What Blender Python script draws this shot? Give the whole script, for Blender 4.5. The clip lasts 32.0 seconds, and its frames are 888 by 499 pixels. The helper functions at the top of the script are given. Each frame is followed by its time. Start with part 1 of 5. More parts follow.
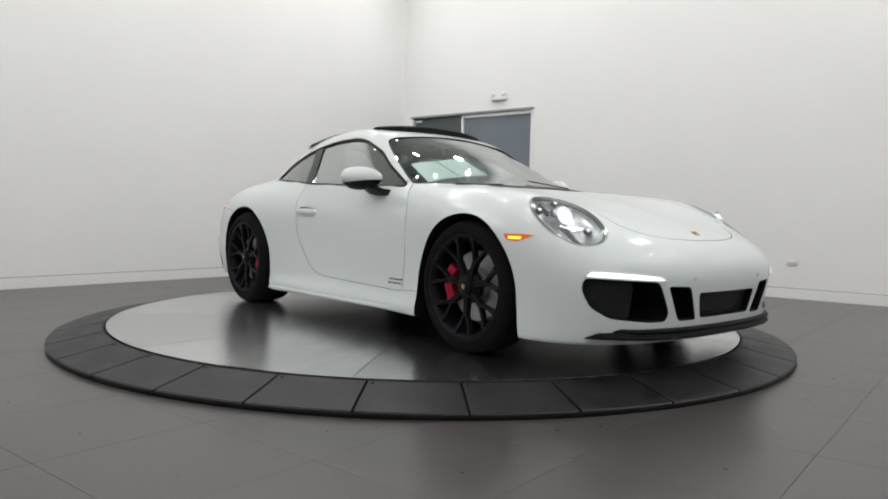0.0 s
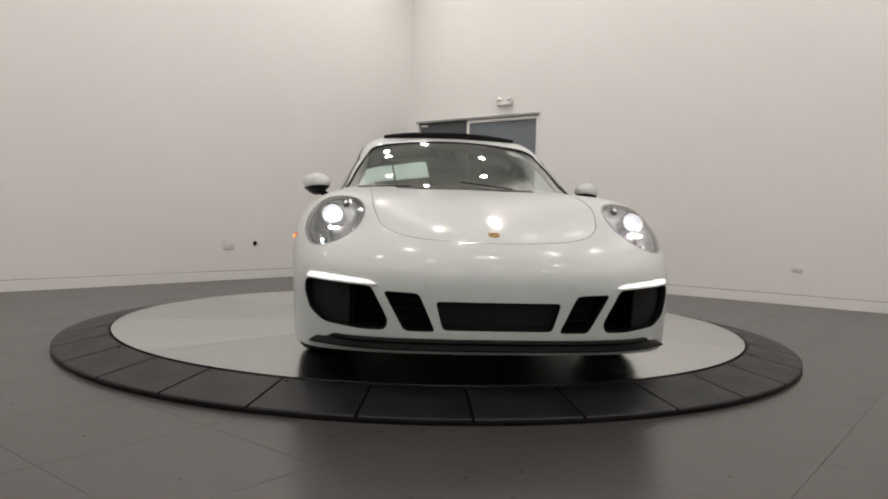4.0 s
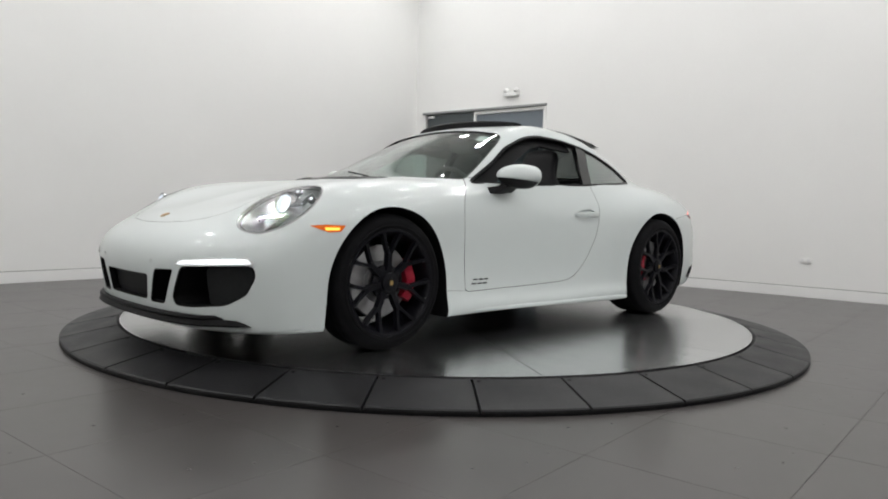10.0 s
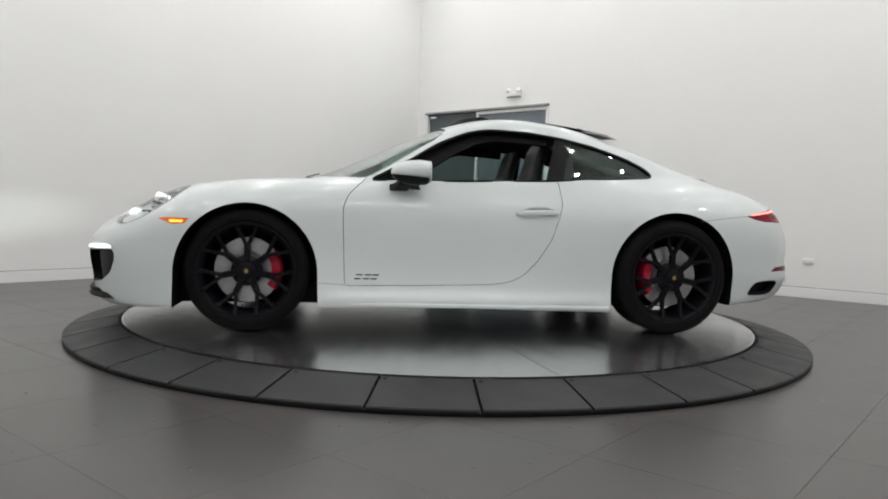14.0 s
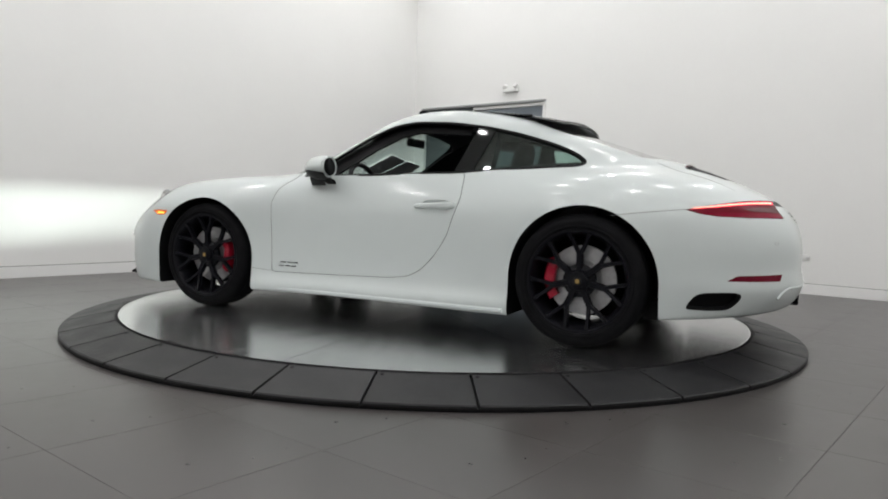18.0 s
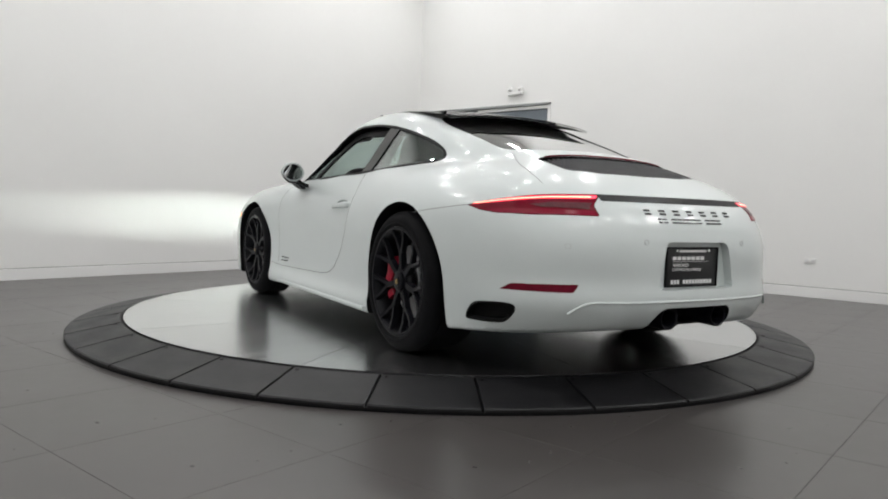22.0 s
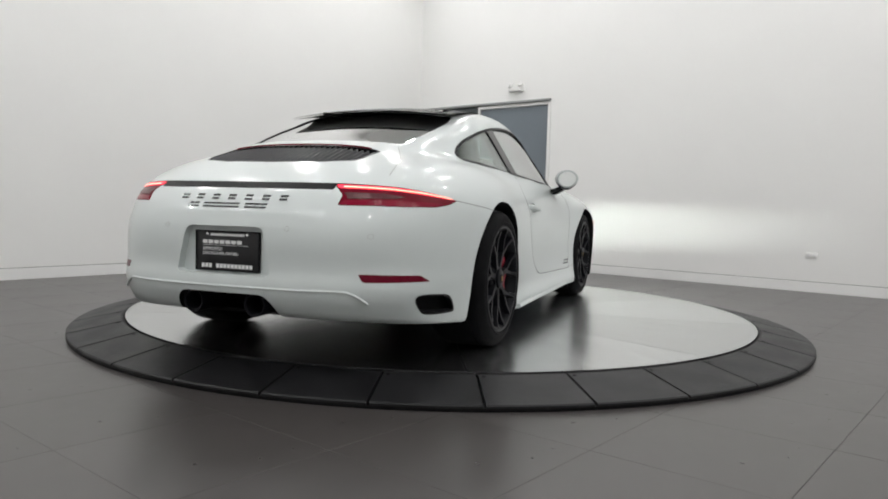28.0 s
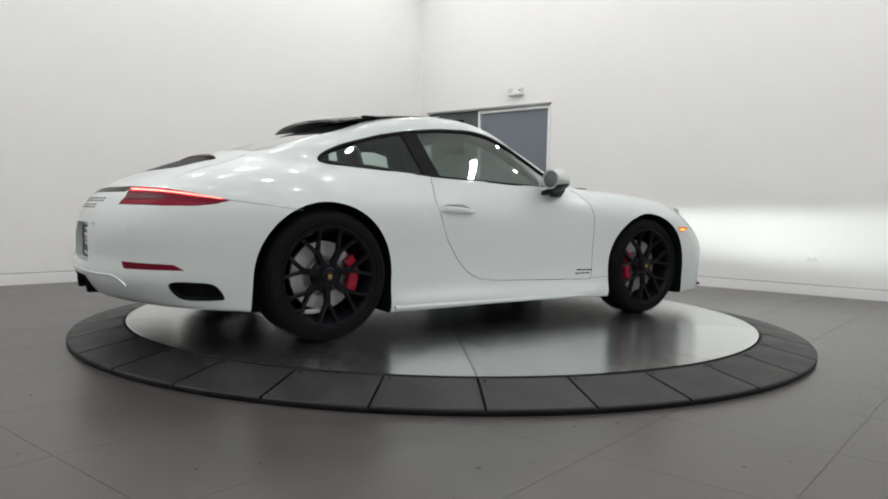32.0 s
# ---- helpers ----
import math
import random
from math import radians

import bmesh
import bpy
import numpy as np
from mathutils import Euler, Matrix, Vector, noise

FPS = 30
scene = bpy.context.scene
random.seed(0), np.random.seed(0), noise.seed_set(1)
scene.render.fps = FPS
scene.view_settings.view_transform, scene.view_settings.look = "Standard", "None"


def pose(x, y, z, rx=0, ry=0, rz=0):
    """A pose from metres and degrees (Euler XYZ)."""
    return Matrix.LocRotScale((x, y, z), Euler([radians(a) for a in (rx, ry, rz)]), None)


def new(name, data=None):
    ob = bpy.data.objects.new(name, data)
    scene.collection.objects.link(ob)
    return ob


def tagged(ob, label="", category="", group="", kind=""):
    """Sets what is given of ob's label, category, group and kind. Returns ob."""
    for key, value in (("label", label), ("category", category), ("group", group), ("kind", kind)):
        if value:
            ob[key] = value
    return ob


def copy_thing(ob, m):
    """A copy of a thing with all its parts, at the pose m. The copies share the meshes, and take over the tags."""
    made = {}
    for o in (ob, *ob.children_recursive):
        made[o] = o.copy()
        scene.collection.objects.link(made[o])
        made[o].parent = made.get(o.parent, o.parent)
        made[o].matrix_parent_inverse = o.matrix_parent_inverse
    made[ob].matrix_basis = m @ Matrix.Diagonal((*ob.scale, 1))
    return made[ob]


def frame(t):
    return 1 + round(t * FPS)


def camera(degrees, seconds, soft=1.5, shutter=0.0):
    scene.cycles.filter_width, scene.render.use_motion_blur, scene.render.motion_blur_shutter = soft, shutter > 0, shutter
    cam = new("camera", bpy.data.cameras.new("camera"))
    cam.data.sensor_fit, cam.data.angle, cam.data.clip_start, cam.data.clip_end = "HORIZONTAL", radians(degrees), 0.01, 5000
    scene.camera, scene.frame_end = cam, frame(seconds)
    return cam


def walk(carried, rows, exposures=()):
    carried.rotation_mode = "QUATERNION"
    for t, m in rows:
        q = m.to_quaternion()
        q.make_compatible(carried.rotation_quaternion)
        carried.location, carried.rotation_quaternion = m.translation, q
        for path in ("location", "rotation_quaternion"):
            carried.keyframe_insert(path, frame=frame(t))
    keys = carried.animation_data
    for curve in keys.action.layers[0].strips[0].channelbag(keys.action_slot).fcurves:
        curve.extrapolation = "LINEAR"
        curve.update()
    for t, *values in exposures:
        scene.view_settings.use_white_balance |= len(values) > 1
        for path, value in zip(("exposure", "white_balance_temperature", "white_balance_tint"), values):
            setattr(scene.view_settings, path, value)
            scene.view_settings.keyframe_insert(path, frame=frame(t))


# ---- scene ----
# The turntable's axis is the origin, the disc's top is z = 0, the floor lies a little lower.
# ---- camera ----
EYE = (0.038, -5.104, 0.703)
AIM = [
    (0, -0.87, -2.70, -1.40), (0.5, -0.76, -2.73, -1.43), (1, -0.65, -2.74, -1.49), (1.5, -0.72, -2.35, -1.54),
    (2, -0.73, -2.20, -1.64), (2.5, -0.80, -2.29, -1.66), (3, -0.78, -2.49, -1.67), (3.5, -0.71, -2.33, -1.69),
    (5.5, 0.27, -2.34, -1.71), (6, 0.24, -2.51, -1.72), (6.5, 0.15, -2.66, -1.70), (7, 0.13, -2.63, -1.69),
    (7.5, 0.04, -2.60, -1.69), (8, -0.14, -2.61, -1.70), (8.5, -0.20, -2.80, -1.71), (9, -0.18, -2.91, -1.72),
    (9.5, -0.09, -3.05, -1.69), (10, 0.03, -3.03, -1.70), (10.5, 0.08, -2.98, -1.72), (11, 0.07, -3.03, -1.75),
    (11.5, 0.04, -2.95, -1.80), (12, -0.02, -2.85, -1.83), (12.5, -0.02, -2.80, -1.82), (13, 0.09, -2.90, -1.79),
    (13.5, 0.24, -3.01, -1.78), (14, 0.20, -3.03, -1.79), (14.5, 0.16, -3.12, -1.80), (16.5, -0.08, -3.43, -1.86),
    (17, -0.10, -3.35, -1.87), (17.5, -0.08, -3.33, -1.84), (18, -0.07, -3.36, -1.82), (18.5, -0.07, -3.54, -1.83),
    (19, -0.08, -3.33, -1.90), (19.5, -0.11, -3.15, -1.90), (20, -0.15, -3.09, -1.90), (20.5, -0.21, -3.04, -1.93),
    (21, -0.13, -3.06, -1.94), (21.5, 0.08, -3.10, -1.94), (22, 0.31, -3.15, -1.90), (22.5, 0.41, -3.20, -1.87),
    (23, 0.38, -3.20, -1.82), (23.5, 0.21, -3.17, -1.79), (24, 0.14, -3.28, -1.74), (24.5, 0.10, -3.51, -1.68),
    (25, 0.17, -3.53, -1.63), (25.5, 0.25, -3.49, -1.60), (26, 0.27, -3.31, -1.58), (26.5, 0.36, -3.42, -1.56),
    (28.5, 0.39, -3.36, -1.56), (29, 0.34, -3.24, -1.51), (29.5, 0.36, -3.30, -1.48), (30, 0.37, -3.26, -1.45),
    (30.5, 0.45, -3.24, -1.42), (31, 0.55, -3.12, -1.39), (31.5, 0.55, -3.08, -1.39), (32, 0.44, -3.07, -1.38),
]
def aim(yaw, pitch, lean):
    return pose(*EYE, 90 + pitch, 0, yaw) @ pose(0, 0, 0, 0, 0, -lean)


cam = camera(63.5, 32.0, soft=1.9)
walk(cam, [(t, aim(a, b, c)) for t, a, b, c in AIM],
     exposures=[(0.0, 0.0, 6500, 10), (2.0, 0.0, 6500, 9), (3.0, -0.04, 6500, 8), (3.5, -0.2, 6850, 14), (4.5, -0.38, 7150, 14),
                (5.5, -0.42, 7150, 14), (6.0, -0.25, 6850, 12), (6.5, -0.12, 6600, 10), (7.0, -0.07, 6600, 11), (8.5, 0.0, 6500, 10), (32.0, 0.0, 6500, 10)])

# ---- light ----
FLOOR, CEIL, ROOM_TURN = -0.085, 4.6, 50.9
X0, X1, Y0, Y1 = -6.4, 4.29, -6.2, 4.07      # the room's inner faces, along its own axes
LIGHT, LIGHT_MID = 312.0, 125.0
room = pose(0, 0, 0, 0, 0, ROOM_TURN)
world = bpy.data.worlds.new("world")
scene.world = world
world.use_nodes = True
world.node_tree.nodes["Background"].inputs[0].default_value = (0.9, 0.95, 1.0, 1)
world.node_tree.nodes["Background"].inputs[1].default_value = 0.05


# ---- materials ----
def material(name, color, rough=0.5, metal=0.0, coat=0.0, coat_rough=0.1, spread=0.0, scale=6.0, bump=0.0, bump_scale=80.0, emit=0.0, emit_color=None, alpha_glass=False, rough_spread=0.0, stretch=None, ior=1.45, spec=0.5):
    m = bpy.data.materials.new(name)
    m.use_nodes = True
    nt = m.node_tree
    b = nt.nodes["Principled BSDF"]
    b.inputs["Base Color"].default_value = (*color, 1)
    b.inputs["Roughness"].default_value = rough
    b.inputs["Metallic"].default_value = metal
    b.inputs["Coat Weight"].default_value = coat
    b.inputs["Coat Roughness"].default_value = coat_rough
    b.inputs["IOR"].default_value = ior
    b.inputs["Specular IOR Level"].default_value = spec
    if alpha_glass:
        b.inputs["Transmission Weight"].default_value = 1.0
    if emit:
        b.inputs["Emission Color"].default_value = (*(emit_color or color), 1)
        b.inputs["Emission Strength"].default_value = emit
    if spread or rough_spread or bump:
        tc = nt.nodes.new("ShaderNodeTexCoord")
        src = tc.outputs["Object"]
        if stretch:
            mp = nt.nodes.new("ShaderNodeMapping")
            mp.inputs["Scale"].default_value = stretch
            nt.links.new(src, mp.inputs["Vector"])
            src = mp.outputs["Vector"]
    if spread or rough_spread:
        n1, n2 = nt.nodes.new("ShaderNodeTexNoise"), nt.nodes.new("ShaderNodeTexNoise")
        n1.inputs["Scale"].default_value, n2.inputs["Scale"].default_value = scale, scale * 14
        n1.inputs["Detail"].default_value, n2.inputs["Detail"].default_value = 6, 3
        nt.links.new(src, n1.inputs["Vector"]), nt.links.new(src, n2.inputs["Vector"])
        mix = nt.nodes.new("ShaderNodeMath")
        mix.operation = "MULTIPLY_ADD"
        nt.links.new(n2.outputs["Fac"], mix.inputs[0])
        mix.inputs[1].default_value = 0.35
        nt.links.new(n1.outputs["Fac"], mix.inputs[2])
    if spread:
        ramp = nt.nodes.new("ShaderNodeMapRange")
        ramp.inputs["From Min"].default_value, ramp.inputs["From Max"].default_value = 0.4, 0.95
        ramp.inputs["To Min"].default_value, ramp.inputs["To Max"].default_value = 1 - spread, 1 + spread
        nt.links.new(mix.outputs[0], ramp.inputs["Value"])
        mul = nt.nodes.new("ShaderNodeVectorMath")
        mul.operation = "SCALE"
        mul.inputs[0].default_value = color
        nt.links.new(ramp.outputs[0], mul.inputs["Scale"])
        nt.links.new(mul.outputs[0], b.inputs["Base Color"])
    if rough_spread:
        rr = nt.nodes.new("ShaderNodeMapRange")
        rr.inputs["From Min"].default_value, rr.inputs["From Max"].default_value = 0.4, 0.95
        rr.inputs["To Min"].default_value, rr.inputs["To Max"].default_value = max(0.02, rough - rough_spread), rough + rough_spread
        nt.links.new(mix.outputs[0], rr.inputs["Value"])
        nt.links.new(rr.outputs[0], b.inputs["Roughness"])
    if bump:
        n3 = nt.nodes.new("ShaderNodeTexNoise")
        n3.inputs["Scale"].default_value, n3.inputs["Detail"].default_value = bump_scale, 4
        nt.links.new(src, n3.inputs["Vector"])
        bp = nt.nodes.new("ShaderNodeBump")
        bp.inputs["Strength"].default_value, bp.inputs["Distance"].default_value = bump, 0.002
        nt.links.new(n3.outputs["Fac"], bp.inputs["Height"])
        nt.links.new(bp.outputs["Normal"], b.inputs["Normal"])
    return m


def vary_each(m, amount):
    """Lets each piece that wears the material be a little lighter or darker than the next."""
    nt = m.node_tree
    b = nt.nodes["Principled BSDF"]
    info, ramp, mul = nt.nodes.new("ShaderNodeObjectInfo"), nt.nodes.new("ShaderNodeMapRange"), nt.nodes.new("ShaderNodeVectorMath")
    ramp.inputs["To Min"].default_value, ramp.inputs["To Max"].default_value = 1 - amount, 1 + amount
    mul.operation = "SCALE"
    nt.links.new(info.outputs["Random"], ramp.inputs["Value"])
    nt.links.new(ramp.outputs[0], mul.inputs["Scale"])
    if b.inputs["Base Color"].is_linked:
        nt.links.new(b.inputs["Base Color"].links[0].from_socket, mul.inputs[0])
    else:
        mul.inputs[0].default_value = b.inputs["Base Color"].default_value[:3]
    nt.links.new(mul.outputs[0], b.inputs["Base Color"])
    return m


M_WALL = material("wall_paint", (0.80, 0.80, 0.785), 0.75, spread=0.012, scale=1.5, bump=0.12, bump_scale=220)
M_CEIL = material("ceiling_paint", (0.74, 0.74, 0.73), 0.85, spread=0.02, scale=1.0)
M_BASE = material("baseboard_paint", (0.80, 0.80, 0.79), 0.45, spread=0.015, scale=3)
M_GAPLINE = material("reveal_shadow_gap", (0.22, 0.22, 0.21), 0.7, spread=0.1)
M_TILE = vary_each(material("floor_tile", (0.054, 0.049, 0.047), 0.30, spec=0.62, spread=0.14, scale=1.1, rough_spread=0.04, bump=0.015, bump_scale=90), 0.035)
M_JOINT = material("tile_joint", (0.030, 0.028, 0.027), 0.8, spread=0.2, scale=12)
M_RING = vary_each(material("ring_rubber_plate", (0.0115, 0.0115, 0.0125), 0.47, spec=0.28, spread=0.4, scale=5, rough_spread=0.08, bump=0.25, bump_scale=300), 0.06)
M_DISC = vary_each(material("brushed_aluminium", (0.62, 0.63, 0.63), 0.235, 1.0, spread=0.14, scale=1.6, rough_spread=0.03, stretch=(1, 9, 1)), 0.17)
M_BLACK = material("matt_black", (0.006, 0.006, 0.0065), 0.5, spec=0.1, spread=0.2, scale=20)
# glazed leaves drawn opaque, the look of the glass put into the colour
M_DOOR = material("door_opaque_glass", (0.15, 0.175, 0.2), 0.3, spread=0.05, scale=1.2, rough_spread=0.05)
M_DOOR2 = material("door_opaque_glass_dark", (0.085, 0.1, 0.105), 0.3, spread=0.05, scale=1.2, rough_spread=0.05)
M_STEEL = material("door_frame_metal", (0.3, 0.31, 0.31), 0.4, 0.8, spread=0.05)
M_WHITE = material("white_plastic", (0.77, 0.77, 0.755), 0.4, spread=0.02)
M_LAMP = material("lamp_glow", (1, 0.985, 0.95), 0.5, emit=LIGHT, emit_color=(0.992, 0.985, 0.982))
M_LAMPMID = material("lamp_glow_dim", (1, 0.985, 0.95), 0.5, emit=LIGHT_MID, emit_color=(0.992, 0.985, 0.982))
M_TRIM = material("lamp_trim", (0.7, 0.7, 0.7), 0.4, spread=0.02)
M_BACKING = material("louvre_backing", (0.024, 0.024, 0.025), 0.6, spread=0.2, scale=30)
M_LOUVRE = material("louvre_metal", (0.15, 0.15, 0.155), 0.4, 0.6, spread=0.1)
M_GRILLE = material("grille_grey_plastic", (0.012, 0.013, 0.0135), 0.5, spec=0.2, spread=0.2, scale=40, bump=0.5, bump_scale=700)
M_PAINT = material("white_car_paint", (0.552, 0.594, 0.588), 0.36, coat=0.6, coat_rough=0.12, spread=0.008, scale=9)
M_SEAM = material("panel_joint", (0.16, 0.165, 0.165), 0.6, spec=0.1, spread=0.1)
M_SENSOR = material("sensor_edge", (0.42, 0.43, 0.43), 0.5, spread=0.05)
# seals, and cut walls of panel gaps with their shade painted in as near-black
M_DARK = material("seal_and_gap_shade", (0.007, 0.007, 0.0075), 0.6, spec=0.1, spread=0.1)
M_TRIMBLACK = material("gloss_black_trim", (0.006, 0.006, 0.0065), 0.35, spec=0.09, spread=0.1)
M_ROOFGLASS = material("dark_roof_glass", (0.008, 0.009, 0.009), 0.06, spec=0.55, spread=0.1)
M_PLASTIC = material("grained_black_plastic", (0.008, 0.008, 0.0085), 0.42, spec=0.2, spread=0.15, scale=30, bump=0.3, bump_scale=500)
M_RUBBER = material("tyre_rubber", (0.006, 0.006, 0.0068), 0.62, spec=0.06, spread=0.25, scale=16, bump=0.3, bump_scale=300)
M_RIM = material("satin_black_alloy", (0.005, 0.005, 0.007), 0.34, spec=0.13, spread=0.15, scale=20)
M_ROTOR = material("brake_rotor_steel", (0.40, 0.40, 0.41), 0.40, 0.9, spread=0.15, scale=30, rough_spread=0.1)
M_CALIPER = material("red_caliper", (0.26, 0.005, 0.020), 0.3, spec=0.3, spread=0.05)
M_CABIN = material("cabin_black", (0.022, 0.022, 0.024), 0.6, spread=0.2, scale=14, bump=0.2, bump_scale=250)
M_LEATHER = material("black_leather", (0.014, 0.014, 0.0155), 0.5, spec=0.25, spread=0.2, scale=18, bump=0.3, bump_scale=400)
M_SHADE = material("sunshade_cloth", (0.42, 0.42, 0.41), 0.8, spread=0.05, scale=20)
M_CHROME = material("bright_metal", (0.75, 0.75, 0.76), 0.12, 1.0, spread=0.03)
M_BOWL = material("lamp_reflector", (0.62, 0.64, 0.64), 0.28, 0.85, spread=0.4, scale=16, bump=0.6, bump_scale=38)
M_LAMPDARK = material("lamp_inner_frame", (0.05, 0.055, 0.055), 0.3, spread=0.3, scale=30)
M_GOLD = material("badge_gold", (0.4, 0.27, 0.1), 0.4, 0.8, spread=0.2, scale=200)
M_REDBAR = material("badge_red", (0.3, 0.02, 0.02), 0.4, spread=0.1)
M_MIRROR = material("mirror_glass", (0.80, 0.83, 0.83), 0.01, 1.0)
M_PLATE = material("plate_black", (0.012, 0.012, 0.013), 0.35, spread=0.2, scale=40)
M_INK = material("white_print", (0.72, 0.72, 0.72), 0.5, spread=0.04)
M_LETTER = material("black_lettering", (0.01, 0.01, 0.011), 0.25, spread=0.1)
M_LED = material("led_white", (0.9, 0.95, 1.0), 0.3, emit=0.9, emit_color=(0.92, 0.98, 1.0))
M_LEDDIM = material("led_dim_white", (0.9, 0.95, 1.0), 0.3, emit=1.1, emit_color=(0.9, 0.96, 1.0))
M_BEAM = material("headlight_beam", (0.95, 0.97, 1.0), 0.3, emit=68000.0, emit_color=(0.9, 1.0, 0.93))
M_AMBER = material("amber_marker", (0.42, 0.08, 0.005), 0.3, spec=0.3, emit=0.28, emit_color=(1.0, 0.2, 0.01))
M_AMBERGLOW = material("amber_led", (1.0, 0.4, 0.05), 0.3, emit=1.8, emit_color=(1.0, 0.45, 0.06))
M_TAIL = material("tail_lens_red", (0.10, 0.001, 0.009), 0.25, spec=0.12, emit=0.04, emit_color=(1.0, 0.01, 0.06))
M_TAILBAND = material("tail_lower_band", (0.13, 0.002, 0.015), 0.2, spec=0.25, emit=0.07, emit_color=(1.0, 0.012, 0.08))
M_TAILLED = material("tail_led", (0.8, 0.05, 0.05), 0.3, emit=1.5, emit_color=(1.0, 0.012, 0.07))
M_TAILCORE = material("tail_led_core", (1.0, 0.4, 0.3), 0.3, emit=2.0, emit_color=(1.0, 0.42, 0.30))
M_TAILDARK = material("tail_lens_smoke", (0.10, 0.032, 0.038), 0.25, spec=0.25, spread=0.2, scale=60)
M_REFLECTOR = material("red_reflector", (0.12, 0.003, 0.014), 0.2, spec=0.15, spread=0.2, scale=60)


def glass(name, tint, rough=0.0, power=5.0, least=0.04):
    """A thin pane: clear straight through, tinted, with a reflection at the surface."""
    m = bpy.data.materials.new(name)
    m.use_nodes = True
    nt = m.node_tree
    nt.nodes.clear()
    out, mix, tr, gl, fr = (nt.nodes.new("ShaderNode" + k) for k in ("OutputMaterial", "MixShader", "BsdfTransparent", "BsdfGlossy", "LayerWeight"))
    tr.inputs[0].default_value = (*tint, 1)
    gl.inputs["Roughness"].default_value = rough
    fr.inputs["Blend"].default_value = 0.5
    up, add = nt.nodes.new("ShaderNodeMath"), nt.nodes.new("ShaderNodeMath")
    up.operation, add.operation = "POWER", "MULTIPLY_ADD"
    nt.links.new(fr.outputs["Facing"], up.inputs[0])
    up.inputs[1].default_value = power
    nt.links.new(up.outputs[0], add.inputs[0])
    add.inputs[1].default_value, add.inputs[2].default_value = 0.95, least
    nt.links.new(add.outputs[0], mix.inputs[0])
    nt.links.new(tr.outputs[0], mix.inputs[1])
    nt.links.new(gl.outputs[0], mix.inputs[2])
    nt.links.new(mix.outputs[0], out.inputs[0])
    return m


M_SCREENGLASS = glass("windscreen_glass", (0.86, 0.95, 0.92), 0.022, power=3.4, least=0.045)
M_REARGLASS = glass("coated_rear_glass", (0.88, 0.94, 0.92), 0.03, power=2.0, least=0.26)
M_DOORGLASS = glass("door_glass", (0.82, 0.92, 0.885), 0.015, power=2.4, least=0.2)
M_QUARTERGLASS = glass("quarter_glass", (0.78, 0.88, 0.85), 0.015, power=3.0, least=0.08)
M_PAPER = material("white_paper", (0.74, 0.77, 0.76), 0.7, spread=0.02, scale=12)
M_LENS = glass("headlight_lens", (0.93, 0.94, 0.95), 0.08)


# ---- building helpers ----
def finish(bm, name, mats, smooth=40):
    me = bpy.data.meshes.new(name)
    bmesh.ops.recalc_face_normals(bm, faces=bm.faces)
    bm.to_mesh(me)
    bm.free()
    for m in (mats if isinstance(mats, (list, tuple)) else [mats]):
        me.materials.append(m)
    if smooth:
        me.polygons.foreach_set("use_smooth", [True] * len(me.polygons))
        me.set_sharp_from_angle(angle=radians(smooth))
    return me


def part(name, bm, mat, parent, label="", m=None, smooth=40):
    me = bm if isinstance(bm, bpy.types.Mesh) else finish(bm, name, mat, smooth)
    ob = new(name, me)
    ob.parent = parent
    if m is not None:
        ob.matrix_basis = m
    return tagged(ob, label=label)


def box_bm(lo, hi, bevel=0.0, bm=None, seg=2):
    bm2 = bmesh.new()
    bmesh.ops.create_cube(bm2, size=1)
    s = [b - a for a, b in zip(lo, hi)]
    for v in bm2.verts:
        v.co = [(c + 0.5) * k + a for c, k, a in zip(v.co, s, lo)]
    if bevel:
        bmesh.ops.bevel(bm2, geom=bm2.edges[:], offset=bevel, segments=seg, affect="EDGES", profile=0.5)
    return join(bm, bm2)


def join(bm, extra, m=None):
    if m is not None:
        extra.transform(m)
    if bm is None:
        return extra
    me = bpy.data.meshes.new("scrap")
    extra.to_mesh(me)
    extra.free()
    bm.from_mesh(me)
    bpy.data.meshes.remove(me)
    return bm


def lathe_bm(profile, n=48, m=None, bm=None, close=False):
    """Turns a list of (radius, height) round the z axis."""
    b = bmesh.new()
    rings = []
    for r, h in profile:
        if r < 1e-5:
            rings.append([b.verts.new((0, 0, h))])
        else:
            rings.append([b.verts.new((r * math.cos(2 * math.pi * i / n), r * math.sin(2 * math.pi * i / n), h)) for i in range(n)])
    pairs = list(zip(rings, rings[1:])) + ([(rings[-1], rings[0])] if close else [])
    for p, q in pairs:
        for i in range(n):
            j = (i + 1) % n
            if len(p) == 1 and len(q) == 1:
                continue
            if len(p) == 1:
                b.faces.new((p[0], q[i], q[j]))
            elif len(q) == 1:
                b.faces.new((p[i], q[0], p[j]))
            else:
                b.faces.new((p[i], q[i], q[j], p[j]))
    return join(bm, b, m)


def tube_bm(points, radius, n=8, bm=None, caps=True):
    b = bmesh.new()
    pts = [Vector(p) for p in points]
    rings = []
    up = Vector((0.13, 0.21, 0.97))
    for i, p in enumerate(pts):
        d = (pts[min(i + 1, len(pts) - 1)] - pts[max(i - 1, 0)]).normalized()
        a = d.cross(up).normalized()
        c = d.cross(a)
        r = radius[i] if isinstance(radius, (list, tuple)) else radius
        rings.append([b.verts.new(p + r * (math.cos(2 * math.pi * k / n) * a + math.sin(2 * math.pi * k / n) * c)) for k in range(n)])
    for p, q in zip(rings, rings[1:]):
        for k in range(n):
            b.faces.new((p[k], p[(k + 1) % n], q[(k + 1) % n], q[k]))
    if caps:
        b.faces.new(rings[0]), b.faces.new(rings[-1][::-1])
    return join(bm, b)


